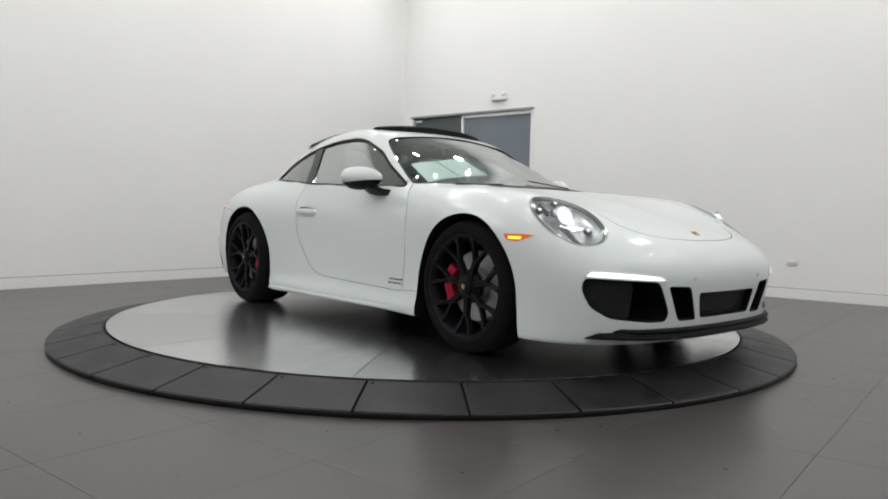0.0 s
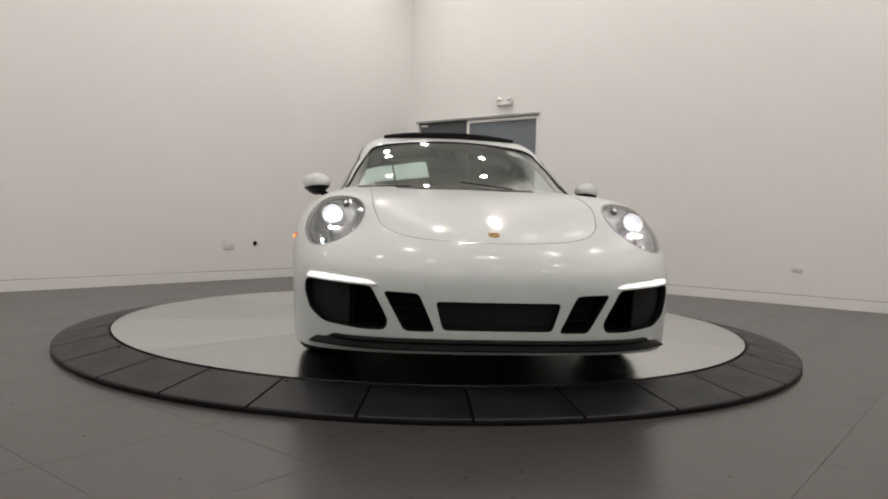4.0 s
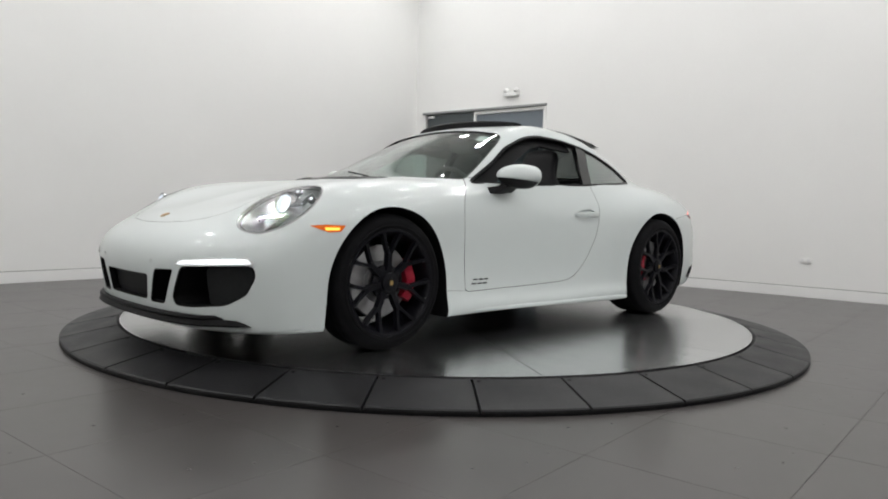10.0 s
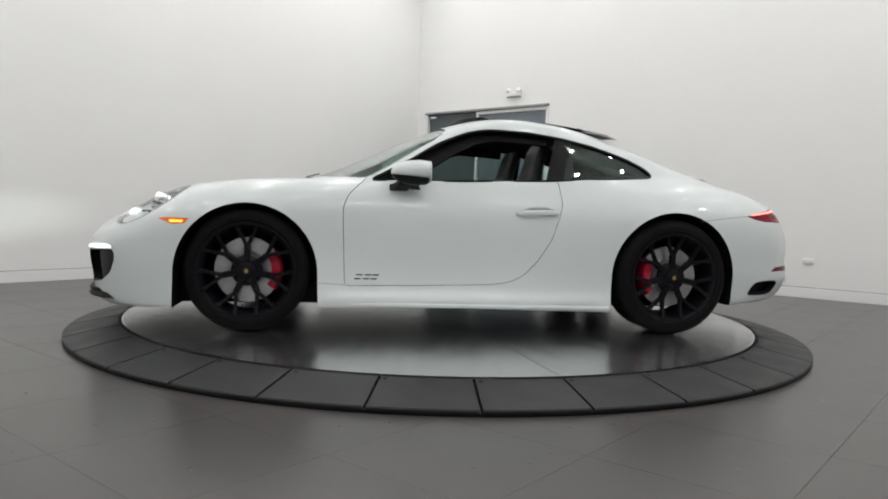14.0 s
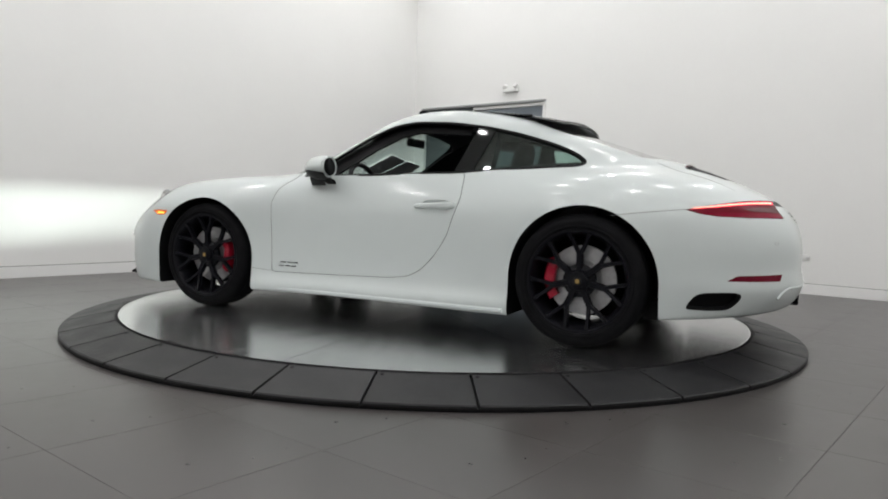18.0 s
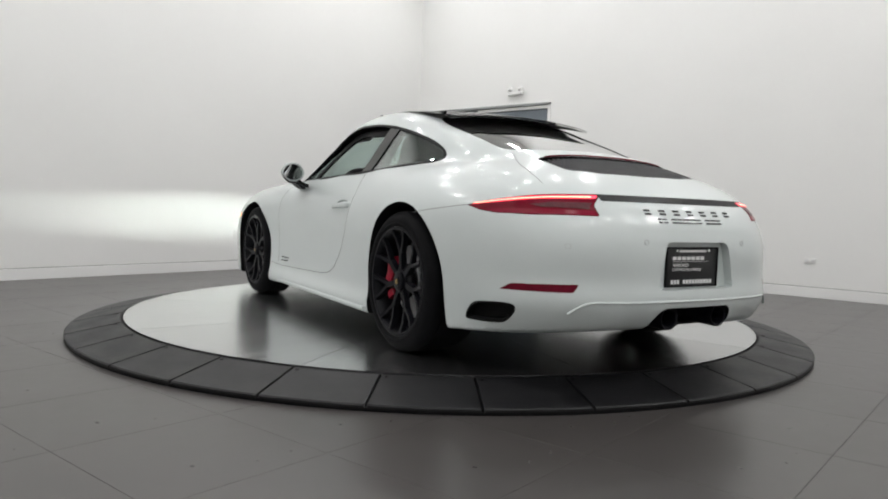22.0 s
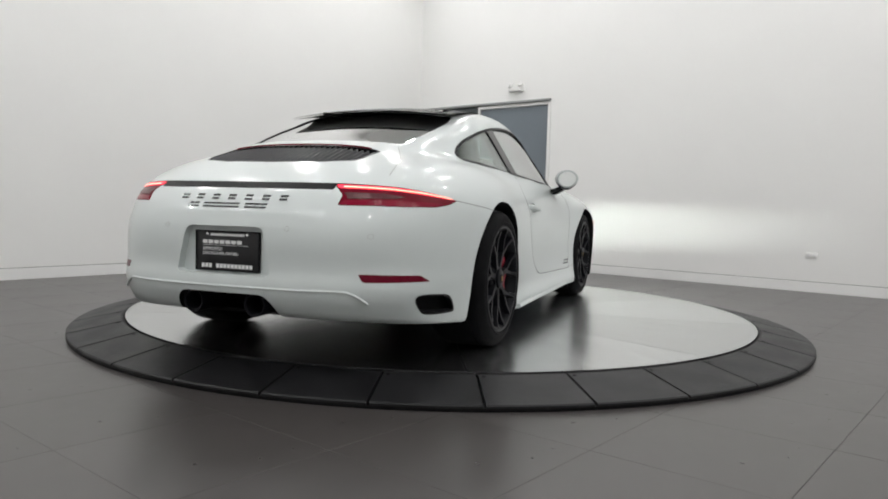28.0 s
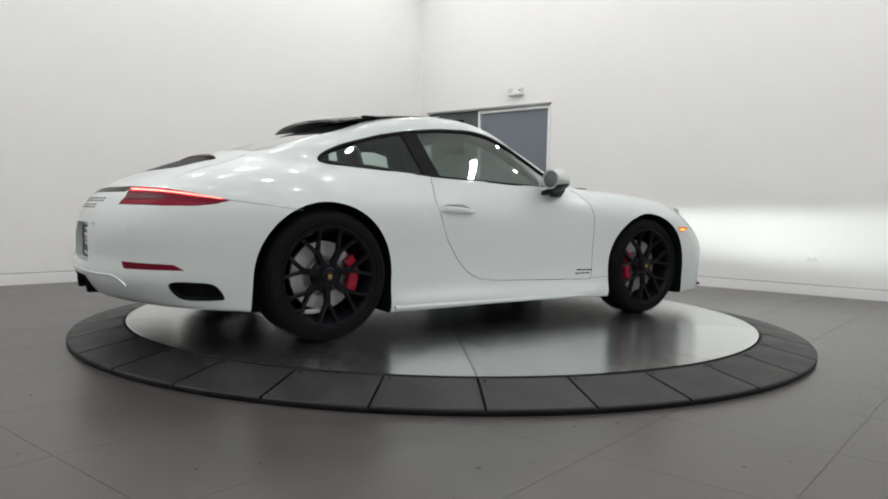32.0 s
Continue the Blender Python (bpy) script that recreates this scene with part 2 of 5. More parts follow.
def prism_bm(outline, lo, hi, m=None, bm=None):
    """A closed outline in the plane, drawn out from lo to hi along the third axis, laid by m."""
    b = bmesh.new()
    bot, top = [b.verts.new((x, y, lo)) for x, y in outline], [b.verts.new((x, y, hi)) for x, y in outline]
    n = len(outline)
    b.faces.new(bot[::-1]), b.faces.new(top)
    for i in range(n):
        b.faces.new((bot[i], bot[(i + 1) % n], top[(i + 1) % n], top[i]))
    bmesh.ops.recalc_face_normals(b, faces=b.faces)
    return join(bm, b, m)


def rounded(points, n=6):
    """A smooth closed curve through the points."""
    p = np.array(points, float)
    out = []
    for i in range(len(p)):
        a, b, c, d = p[i - 1], p[i], p[(i + 1) % len(p)], p[(i + 2) % len(p)]
        for k in range(n):
            t = k / n
            out.append(tuple(0.5 * (2 * b + (c - a) * t + (2 * a - 5 * b + 4 * c - d) * t * t + (3 * b - a - 3 * c + d) * t ** 3)))
    return out


def chamfered(points, r=0.02, n=4):
    """A polygon with its corners rounded by about r."""
    out = []
    k = len(points)
    for i in range(k):
        a, b, c = (Vector(points[j % k]) for j in (i - 1, i, i + 1))
        p, q = b + (a - b).normalized() * min(r, (a - b).length / 2.2), b + (c - b).normalized() * min(r, (c - b).length / 2.2)
        for j in range(n + 1):
            t = j / n
            out.append(tuple(p * (1 - t) ** 2 + 2 * b * t * (1 - t) + q * t * t))
    return out


def boolean(me, cutter, op):
    a, b = new("scrap", me), new("scrap", cutter)
    mod = a.modifiers.new("cut", "BOOLEAN")
    mod.operation, mod.object, mod.solver = op, b, "EXACT"
    dg = bpy.context.evaluated_depsgraph_get()
    dg.update()
    out = bpy.data.meshes.new_from_object(a.evaluated_get(dg))
    bpy.data.objects.remove(a), bpy.data.objects.remove(b)
    return out


def mesh_of(bm):
    me = bpy.data.meshes.new("scrap")
    bm.to_mesh(me)
    bm.free()
    return me


# ---- the room ----
def structure(name, bm, mats, label, category, smooth=0, m=None):
    ob = new(name, finish(bm, name, mats, smooth))
    ob.matrix_basis = room if m is None else m
    return tagged(ob, label, category, kind="structure")


TH = 0.2
H0 = FLOOR - 0.1
DOOR_A, DOOR_B, DOOR_TOP = 1.80, 3.88, 2.165
wall_r = box_bm((X1, Y0 - TH, H0), (X1 + TH, DOOR_A, CEIL))
box_bm((X1, DOOR_B, H0), (X1 + TH, Y1, CEIL), bm=wall_r)
box_bm((X1, DOOR_A, DOOR_TOP), (X1 + TH, DOOR_B, CEIL), bm=wall_r)
structure("wall_east", wall_r, M_WALL, "smooth white painted wall with a doorway", "wall")
structure("wall_north", box_bm((X0 - TH, Y1, H0), (X1 + TH, Y1 + TH, CEIL)), M_WALL, "smooth white painted wall of the studio", "wall")
structure("wall_west", box_bm((X0 - TH, Y0 - TH, H0), (X0, Y1, CEIL)), M_WALL, "smooth white painted wall of the studio", "wall")
structure("wall_south", box_bm((X0, Y0 - TH, H0), (X1, Y0, CEIL)), M_WALL, "smooth white painted wall of the studio", "wall")
# unseen ceiling, kept pale so that paint and glass reflect it brighter
structure("ceiling", box_bm((X0 - TH, Y0 - TH, CEIL), (X1 + TH, Y1 + TH, CEIL + 0.15)), M_CEIL, "plain pale ceiling with downlights, out of view", "ceiling")
structure("ground", box_bm((X0 - TH, Y0 - TH, FLOOR - 0.12), (X1 + TH, Y1 + TH, FLOOR - 0.006)), M_JOINT, "dark bedding in the joints of the floor tiles", "floor")


def skirting(name, lo, hi, axis):
    bm = box_bm(lo, hi, 0.002, seg=1)
    ob = structure(name, bm, M_BASE, "low white painted baseboard flush with the wall", "baseboard")
    g0, g1 = list(lo), list(hi)
    g0[2], g1[2] = hi[2], hi[2] + 0.007
    g0[axis] += 0.003
    g1[axis] -= 0.003
    # a solid strip; the gap's shade is put into its dark grey
    part("reveal", box_bm(g0, g1), M_GAPLINE, ob, "thin dark strip painted as the shaded reveal over the board", smooth=0)


skirting("baseboard_east", (X1 - 0.006, Y0, FLOOR), (X1 - 0.0005, DOOR_A - 0.06, 0.022), 0)
skirting("baseboard_north", (X0, Y1 - 0.006, FLOOR), (X1 - 0.008, Y1 - 0.0005, 0.022), 1)
skirting("baseboard_west", (X0 + 0.0005, Y0 + 0.008, FLOOR), (X0 + 0.006, Y1 - 0.008, 0.022), 0)
skirting("baseboard_south", (X0 + 0.008, Y0 + 0.0005, FLOOR), (X1 - 0.008, Y0 + 0.006, 0.022), 1)


def doors():
    d = new("door_1")
    d.matrix_basis = room
    tagged(d, "pair of blue-grey door leaves in a slim metal frame", "door", kind="structure")
    mid = 2.935
    f = box_bm((X1 - 0.012, DOOR_A - 0.03, FLOOR), (X1 + 0.12, DOOR_A + 0.012, DOOR_TOP - 0.028))
    box_bm((X1 - 0.012, DOOR_B - 0.012, FLOOR), (X1 + 0.12, DOOR_B + 0.03, DOOR_TOP - 0.028), bm=f)
    part("jamb", f, M_WHITE, d, "white painted jamb", smooth=0)
    part("head_track", box_bm((X1 - 0.03, DOOR_A - 0.03, DOOR_TOP - 0.026), (X1 + 0.12, DOOR_B + 0.03, DOOR_TOP + 0.004), 0.003), M_STEEL, d, "dull metal track across the head", smooth=0)
    part("head_rail", box_bm((X1 + 0.0, DOOR_A + 0.014, DOOR_TOP - 0.072), (X1 + 0.06, mid, DOOR_TOP - 0.03), 0.003), M_WHITE, d, "white rail", smooth=0)
    part("mullion", box_bm((X1 - 0.004, mid, FLOOR), (X1 + 0.07, mid + 0.035, DOOR_TOP - 0.03), 0.003), M_WHITE, d, "white upright between the leaves", smooth=0)
    leaf = part("leaf", box_bm((X1 + 0.02, DOOR_A + 0.016, FLOOR + 0.008), (X1 + 0.06, mid - 0.004, DOOR_TOP - 0.076), 0.004), M_DOOR, d, "smooth blue-grey leaf", smooth=0)
    part("handle", tube_bm([(X1 + 0.02, mid - 0.09, 0.85), (X1 - 0.035, mid - 0.09, 0.87), (X1 - 0.035, mid - 0.09, 1.2), (X1 + 0.02, mid - 0.09, 1.22)], 0.011), M_STEEL, leaf)
    leaf2 = part("leaf", box_bm((X1 + 0.04, mid + 0.04, FLOOR + 0.008), (X1 + 0.08, DOOR_B - 0.016, DOOR_TOP - 0.034), 0.004), M_DOOR2, d, "smooth darker grey leaf set further back", smooth=0)
    part("door_closer", box_bm((X1 + 0.005, DOOR_B - 0.16, DOOR_TOP - 0.08), (X1 + 0.04, DOOR_B - 0.05, DOOR_TOP - 0.05), 0.004), M_WHITE, leaf2, "small pale closer", smooth=0)


doors()


def emergency_light():
    e = new("emergency_light")
    e.matrix_basis = room @ pose(X1 - 0.03, 2.32, 2.345)
    tagged(e, "small white emergency light on the wall over the door", "light fixture")
    part("body", box_bm((-0.028, -0.115, -0.05), (0.03, 0.115, 0.0), 0.008), M_WHITE, e)
    for s in (-1, 1):
        head = part("lamp_head", lathe_bm([(0, 0.03), (0.024, 0.028), (0.036, 0.0), (0.038, -0.018), (0.0, -0.012)], 20), M_WHITE, e, m=pose(-0.015, s * 0.085, 0.03, 0, -70, s * -18))
        part("lens", lathe_bm([(0, -0.016), (0.03, -0.019)], 20), M_CHROME, head)


emergency_light()


def wall_socket(m, w, h, dark=False):
    s = new("wall_socket")
    s.matrix_basis = m
    tagged(s, "white plastic socket plate low on the wall", "socket")
    part("plate", box_bm((-w / 2, -0.008, -h / 2), (w / 2, 0, h / 2), 0.003), M_WHITE, s)
    for k in (-1, 1):
        part("receptacle", box_bm((k * w * 0.24 - 0.016, -0.011, -0.017), (k * w * 0.24 + 0.016, -0.0075, 0.017), 0.003), M_TRIM, s, "recessed receptacle")


wall_socket(room @ pose(X1, -1.45, 0.3, 0, 0, -90), 0.115, 0.06)
wall_socket(room @ pose(1.12, Y1, 0.335), 0.16, 0.11)


def wall_knob():
    k = new("cable_outlet")
    k.matrix_basis = room @ pose(1.5, Y1, 0.352, 90, 0, 0)
    tagged(k, "small black cable outlet on the white wall", "cable outlet")
    part("flange", lathe_bm([(0, 0.006), (0.026, 0.006), (0.03, 0.0)], 24), M_BLACK, k)
    part("plug", lathe_bm([(0, 0.035), (0.011, 0.033), (0.014, 0.006)], 16), M_PLASTIC, k)


wall_knob()


def downlights():
    trim = finish(lathe_bm([(0.081, 0.0), (0.108, 0.0), (0.108, -0.010), (0.081, -0.016)], 24, close=True), "trim_ring", M_TRIM)
    made = {}
    for i in range(7):
        for j in range(6):
            edge = i in (0, 6) or j in (0, 5)
            m = room @ pose(X0 + 0.95 + i * 1.465, Y0 + 0.95 + j * 1.674, CEIL)
            if edge in made:
                copy_thing(made[edge], m)
                continue
            base = new("ceiling_downlight")
            base.matrix_basis = m
            tagged(base, "round recessed ceiling downlight, switched on" if edge else "round recessed ceiling downlight, dimmed", "ceiling light", "ceiling downlights")
            part("trim_ring", trim, None, base)
            part("diffuser", lathe_bm([(0, -0.004), (0.08, -0.004)], 24), M_LAMP if edge else M_LAMPMID, base, "glowing diffuser", smooth=0)
            made[edge] = base


downlights()


# ---- the turntable ----
DISC_R, RING_IN, RING_OUT = 2.065, 2.085, 2.385
RING_N = 33


def ring_panels():
    ring = new("turntable_ring")
    tagged(ring, "dark rubber-faced ramp ring of plates round the turntable", "turntable", kind="structure")
    inner = lathe_bm([(RING_IN - 0.006, FLOOR), (RING_IN - 0.006, -0.008), (RING_IN + 0.002, -0.008), (RING_IN + 0.002, FLOOR)], 128, close=True)
    part("kerb", inner, M_BLACK, ring, "black metal kerb")
    part("skirt", lathe_bm([(RING_OUT - 0.012, FLOOR), (RING_OUT - 0.012, -0.071), (RING_OUT - 0.001, -0.071), (RING_OUT - 0.001, FLOOR)], 160, close=True), M_BLACK, ring, "black outer edge")
    part("bed", lathe_bm([(RING_IN + 0.004, FLOOR), (RING_IN + 0.004, -0.02), (RING_OUT - 0.014, -0.08), (RING_OUT - 0.014, FLOOR)], 128, close=True), M_BLACK, ring, "dark bed under the plates")
    step, gap = 2 * math.pi / RING_N, 0.006
    bm = bmesh.new()
    rows = []
    n = 8
    for r, z in ((RING_IN + 0.004, -0.02), (RING_IN + 0.004, -0.006), (RING_IN + 0.012, -0.003), (RING_OUT - 0.006, -0.0565), (RING_OUT, -0.062), (RING_OUT, -0.072)):
        half = step / 2 - gap / r
        rows.append([bm.verts.new((r * math.cos(a), r * math.sin(a), z)) for a in np.linspace(-half, half, n + 1)])
    for p, q in zip(rows, rows[1:]):
        for k in range(n):
            bm.faces.new((p[k], q[k], q[k + 1], p[k + 1]))
    for k in (0, n):
        bm.faces.new([r[k] for r in rows])
    bm.faces.new(rows[0] + rows[-1][::-1])
    plate = finish(bm, "plate", M_RING, 30)
    bolt = finish(lathe_bm([(0, 0.002), (0.008, 0.002), (0.01, -0.004)], 12), "bolt", M_BLACK, 30)
    for i in range(RING_N):
        a = math.degrees(step) * i - 90 + 0.0 - 0.8
        p = part("plate", plate, None, ring, m=pose(0, 0, 0, 0, 0, a))
        part("bolt", bolt, None, p, m=pose(0, 0, 0, 0, 0, -math.degrees(step) / 2 + 0.75) @ pose(RING_IN + 0.035, 0, -0.0075, 0, 11, 0))


ring_panels()


def disc():
    d = new("turntable_disc")
    tagged(d, "round brushed-aluminium turntable disc under the car", "turntable")
    # ten sector plates with a fine joint between each two, round a small hub
    n, g = 12, 0.0022
    pts = []
    for r, seq in ((DISC_R, np.linspace(-18, 18, n + 1)), (0.2, np.linspace(18, -18, 5))):
        for a in seq:
            t = radians(a) * (1 - g / (r * radians(18)))
            pts.append((r * math.cos(t), r * math.sin(t)))
    plate = finish(prism_bm(pts, -0.012, 0.0), "plate", M_DISC, 0)
    for k in range(10):
        part("plate", plate, None, d, m=pose(0, 0, 0, 0, 0, -48 + 18 + 36 * k))
    part("hub", lathe_bm([(0, 0.0), (0.198, 0.0), (0.198, -0.012), (0, -0.012)], 48), M_DISC, d, "round hub plate", smooth=0)
    part("rim", lathe_bm([(DISC_R + 0.0005, -0.03), (DISC_R + 0.0005, 0.001), (DISC_R + 0.008, 0.001), (DISC_R + 0.008, -0.03)], 160, close=True), M_CHROME, d, "thin bright rim")
    part("deck", lathe_bm([(0, -0.014), (DISC_R - 0.002, -0.014), (DISC_R - 0.002, -0.05), (0, -0.05)], 96), M_BLACK, d, "dark deck under the plates")
    return d


turntable = disc()


# ---- the car's shape ----
# Car space: x ahead from the middle of the wheelbase, y to the car's left, z up from the disc.
def basis(knots):
    """Natural cubic splines through unit values at the knots: gives f(s) -> weights."""
    k = np.array(knots, float)
    n, h = len(k), np.diff(k)
    A, B = np.eye(n), np.zeros((n, n))
    for i in range(1, n - 1):
        A[i, i - 1:i + 2] = h[i - 1] / 6, (h[i - 1] + h[i]) / 3, h[i] / 6
        B[i, i - 1:i + 2] = 1 / h[i - 1], -1 / h[i - 1] - 1 / h[i], 1 / h[i]
    M = np.linalg.solve(A, B)

    def weights(s):
        s = np.clip(s, k[0], k[-1])
        i = np.clip(np.searchsorted(k, s) - 1, 0, n - 2)
        b = (s - k[i]) / h[i]
        a = 1 - b
        w = np.zeros((len(s), n))
        r = np.arange(len(s))
        w[r, i] += a
        w[r, i + 1] += b
        return w + ((a ** 3 - a) * h[i] ** 2 / 6)[:, None] * M[i] + ((b ** 3 - b) * h[i] ** 2 / 6)[:, None] * M[i + 1]
    return weights


def curve(knots, values):
    s = np.linspace(knots[0], knots[-1], 12001)
    v = basis(knots)(s) @ np.array(values, float)
    return lambda q: np.interp(q, s, v)


def sheet(xs, ys, table):
    wx, wy, T = basis(xs), basis(ys), np.array(table, float)
    return lambda x, y: np.einsum("ni,ij,nj->n", wx(x), T, wy(y), optimize=True)


# top of the body without the cabin
TOP = sheet([-2.3, -2.12, -1.9, -1.6, -1.3, -0.9, -0.4, 0.2, 0.7, 1.0, 1.3, 1.6, 1.8, 1.95, 2.1, 2.25], [0, 0.35, 0.62, 0.78, 0.95], [
    [0.720, 0.720, 0.70, 0.67, 0.62],
    [0.826, 0.822, 0.797, 0.757, 0.69],
    [0.912, 0.904, 0.862, 0.808, 0.72],
    [0.982, 0.972, 0.920, 0.864, 0.765],
    [1.000, 0.990, 0.945, 0.892, 0.79],
    [0.970, 0.965, 0.940, 0.890, 0.79],
    [0.920, 0.920, 0.907, 0.874, 0.785],
    [0.890, 0.890, 0.882, 0.858, 0.775],
    [0.895, 0.895, 0.880, 0.853, 0.775],
    [0.883, 0.879, 0.872, 0.844, 0.76],
    [0.842, 0.842, 0.853, 0.824, 0.715],
    [0.784, 0.787, 0.809, 0.784, 0.68],
    [0.728, 0.727, 0.738, 0.700, 0.60],
    [0.678, 0.670, 0.645, 0.598, 0.50],
    [0.617, 0.605, 0.560, 0.505, 0.42],
    [0.540, 0.525, 0.470, 0.410, 0.35]])
# half width
SIDE = sheet([-2.2, -1.95, -1.6, -1.225, -0.85, -0.4, 0.2, 0.63, 0.9, 1.225, 1.55, 1.8, 2.0, 2.2], [0.15, 0.3, 0.5, 0.7, 0.9], [
    [0.72, 0.74, 0.75, 0.72, 0.62],
    [0.79, 0.81, 0.82, 0.80, 0.71],
    [0.86, 0.88, 0.895, 0.88, 0.79],
    [0.90, 0.915, 0.926, 0.918, 0.84],
    [0.875, 0.88, 0.888, 0.884, 0.82],
    [0.872, 0.860, 0.861, 0.857, 0.812],
    [0.868, 0.851, 0.850, 0.844, 0.80],
    [0.870, 0.857, 0.854, 0.849, 0.805],
    [0.885, 0.875, 0.869, 0.872, 0.81],
    [0.90, 0.905, 0.911, 0.906, 0.83],
    [0.89, 0.90, 0.912, 0.895, 0.80],
    [0.865, 0.872, 0.873, 0.84, 0.75],
    [0.81, 0.815, 0.81, 0.76, 0.68],
    [0.68, 0.68, 0.66, 0.62, 0.55]])
NOSE = curve([0.1, 0.2, 0.3, 0.42, 0.5, 0.58, 0.66, 0.8, 1.0], [2.17, 2.205, 2.222, 2.236, 2.226, 2.18, 2.09, 1.85, 1.4])
NOSE_BOW = curve([0, 0.2, 0.4, 0.55, 0.7, 0.8, 0.9, 1.0], [0, 0.006, 0.027, 0.066, 0.145, 0.235, 0.40, 0.65])
TAIL = curve([0.15, 0.25, 0.35, 0.42, 0.5, 0.6, 0.68, 0.74, 0.78, 0.83, 1.0], [2.18, 2.26, 2.306, 2.296, 2.295, 2.285, 2.252, 2.21, 2.165, 2.08, 1.7])
TAIL_BOW = curve([0, 0.25, 0.45, 0.57, 0.7, 0.78, 0.85, 0.92, 1.0], [0, 0.01, 0.045, 0.1, 0.205, 0.32, 0.5, 0.8, 1.2])
BELLY = curve([-2.3, -2.0, -1.7, -1.3, 0, 1.5, 1.9, 2.3], [0.24, 0.205, 0.18, 0.145, 0.142, 0.132, 0.135, 0.15])
# cabin
ROOF = curve([-2.2, -1.8, -1.6, -1.4, -1.1, -0.8, -0.5, -0.3, -0.1, 0.1, 0.3, 0.5, 0.7, 0.95, 1.3], [0.62, 0.928, 1.005, 1.075, 1.17, 1.256, 1.303, 1.312, 1.299, 1.256, 1.182, 1.092, 0.998, 0.883, 0.60])
CABIN = curve([-2.0, -1.8, -1.5, -1.25, -1.0, -0.6, -0.2, 0.3, 0.6, 0.8, 1.1], [0.36, 0.43, 0.54, 0.635, 0.70, 0.755, 0.772, 0.757, 0.71, 0.66, 0.58])


def smax(a, b, k):
    k = 1.5 * k
    h = np.maximum(k - np.abs(a - b), 0) / k
    return np.maximum(a, b) + h ** 3 * k / 6


def smin(a, b, k):
    return -smax(-a, -b, k)


def lower_body(x, y, z):
    skirt = 0.02 * np.exp(-((z - 0.185) / 0.05) ** 2) * np.clip((0.95 - np.abs(x)) / 0.2, 0, 1)
    f = smax((z - TOP(x, y)) * 0.93, y - SIDE(x, z) - skirt, 0.11 + 0.04 * np.exp(-((x + 0.1) / 0.7) ** 4))
    f = smax(f, (x - NOSE(z) + NOSE_BOW(y)) * 0.8, 0.07)
    f = smax(f, (-x - TAIL(z) + TAIL_BOW(y)) * 0.8, 0.035)
    return smax(f, BELLY(x) - z, 0.025)


def cabin(x, y, z):
    bow = np.where(x > -0.3, 0.4 * np.clip((x + 0.3) / 0.5, 0, 1) ** 2 * y * y, -0.3 * np.clip((-0.3 - x) / 0.7, 0, 1) ** 2 * y * y)
    f = smax((z - ROOF(x + bow) + 0.07 * y * y) * 0.88, (y - CABIN(x) + 0.50 * smax(z - 0.9, -0.035 + 0 * z, 0.05)) * 0.9, 0.1)
    return smax(f, 0.7 - z, 0.03)


def outer(p):
    x, y, z = p[:, 0], np.abs(p[:, 1]), p[:, 2]
    return smin(lower_body(x, y, z), cabin(x, y, z), 0.06)


def hollow_full(p):
    """The space inside the cabin."""
    x, y, z = p[:, 0], np.abs(p[:, 1]), p[:, 2]
    up = smax(cabin(x, y, z) + 0.035, 0.6 - z + 0.42 * np.clip(-1.0 - x, 0, 1), 0.04)
    low = smax(smax(y - 0.66, smax(x - 0.62, -1.0 - x, 0.05), 0.05), smax(z - 0.86, 0.3 - z, 0.05), 0.05)
    return smax(smin(smax(up, -1.60 - x, 0.05), low, 0.03), x - 0.9, 0.04)


def shell(p):
    return np.maximum(outer(p), -hollow_full(p))


def slope(f, p, e=0.002):
    g = np.stack([(f(p + e * d) - f(p - e * d)) / (2 * e) for d in np.eye(3)], 1)
    return g


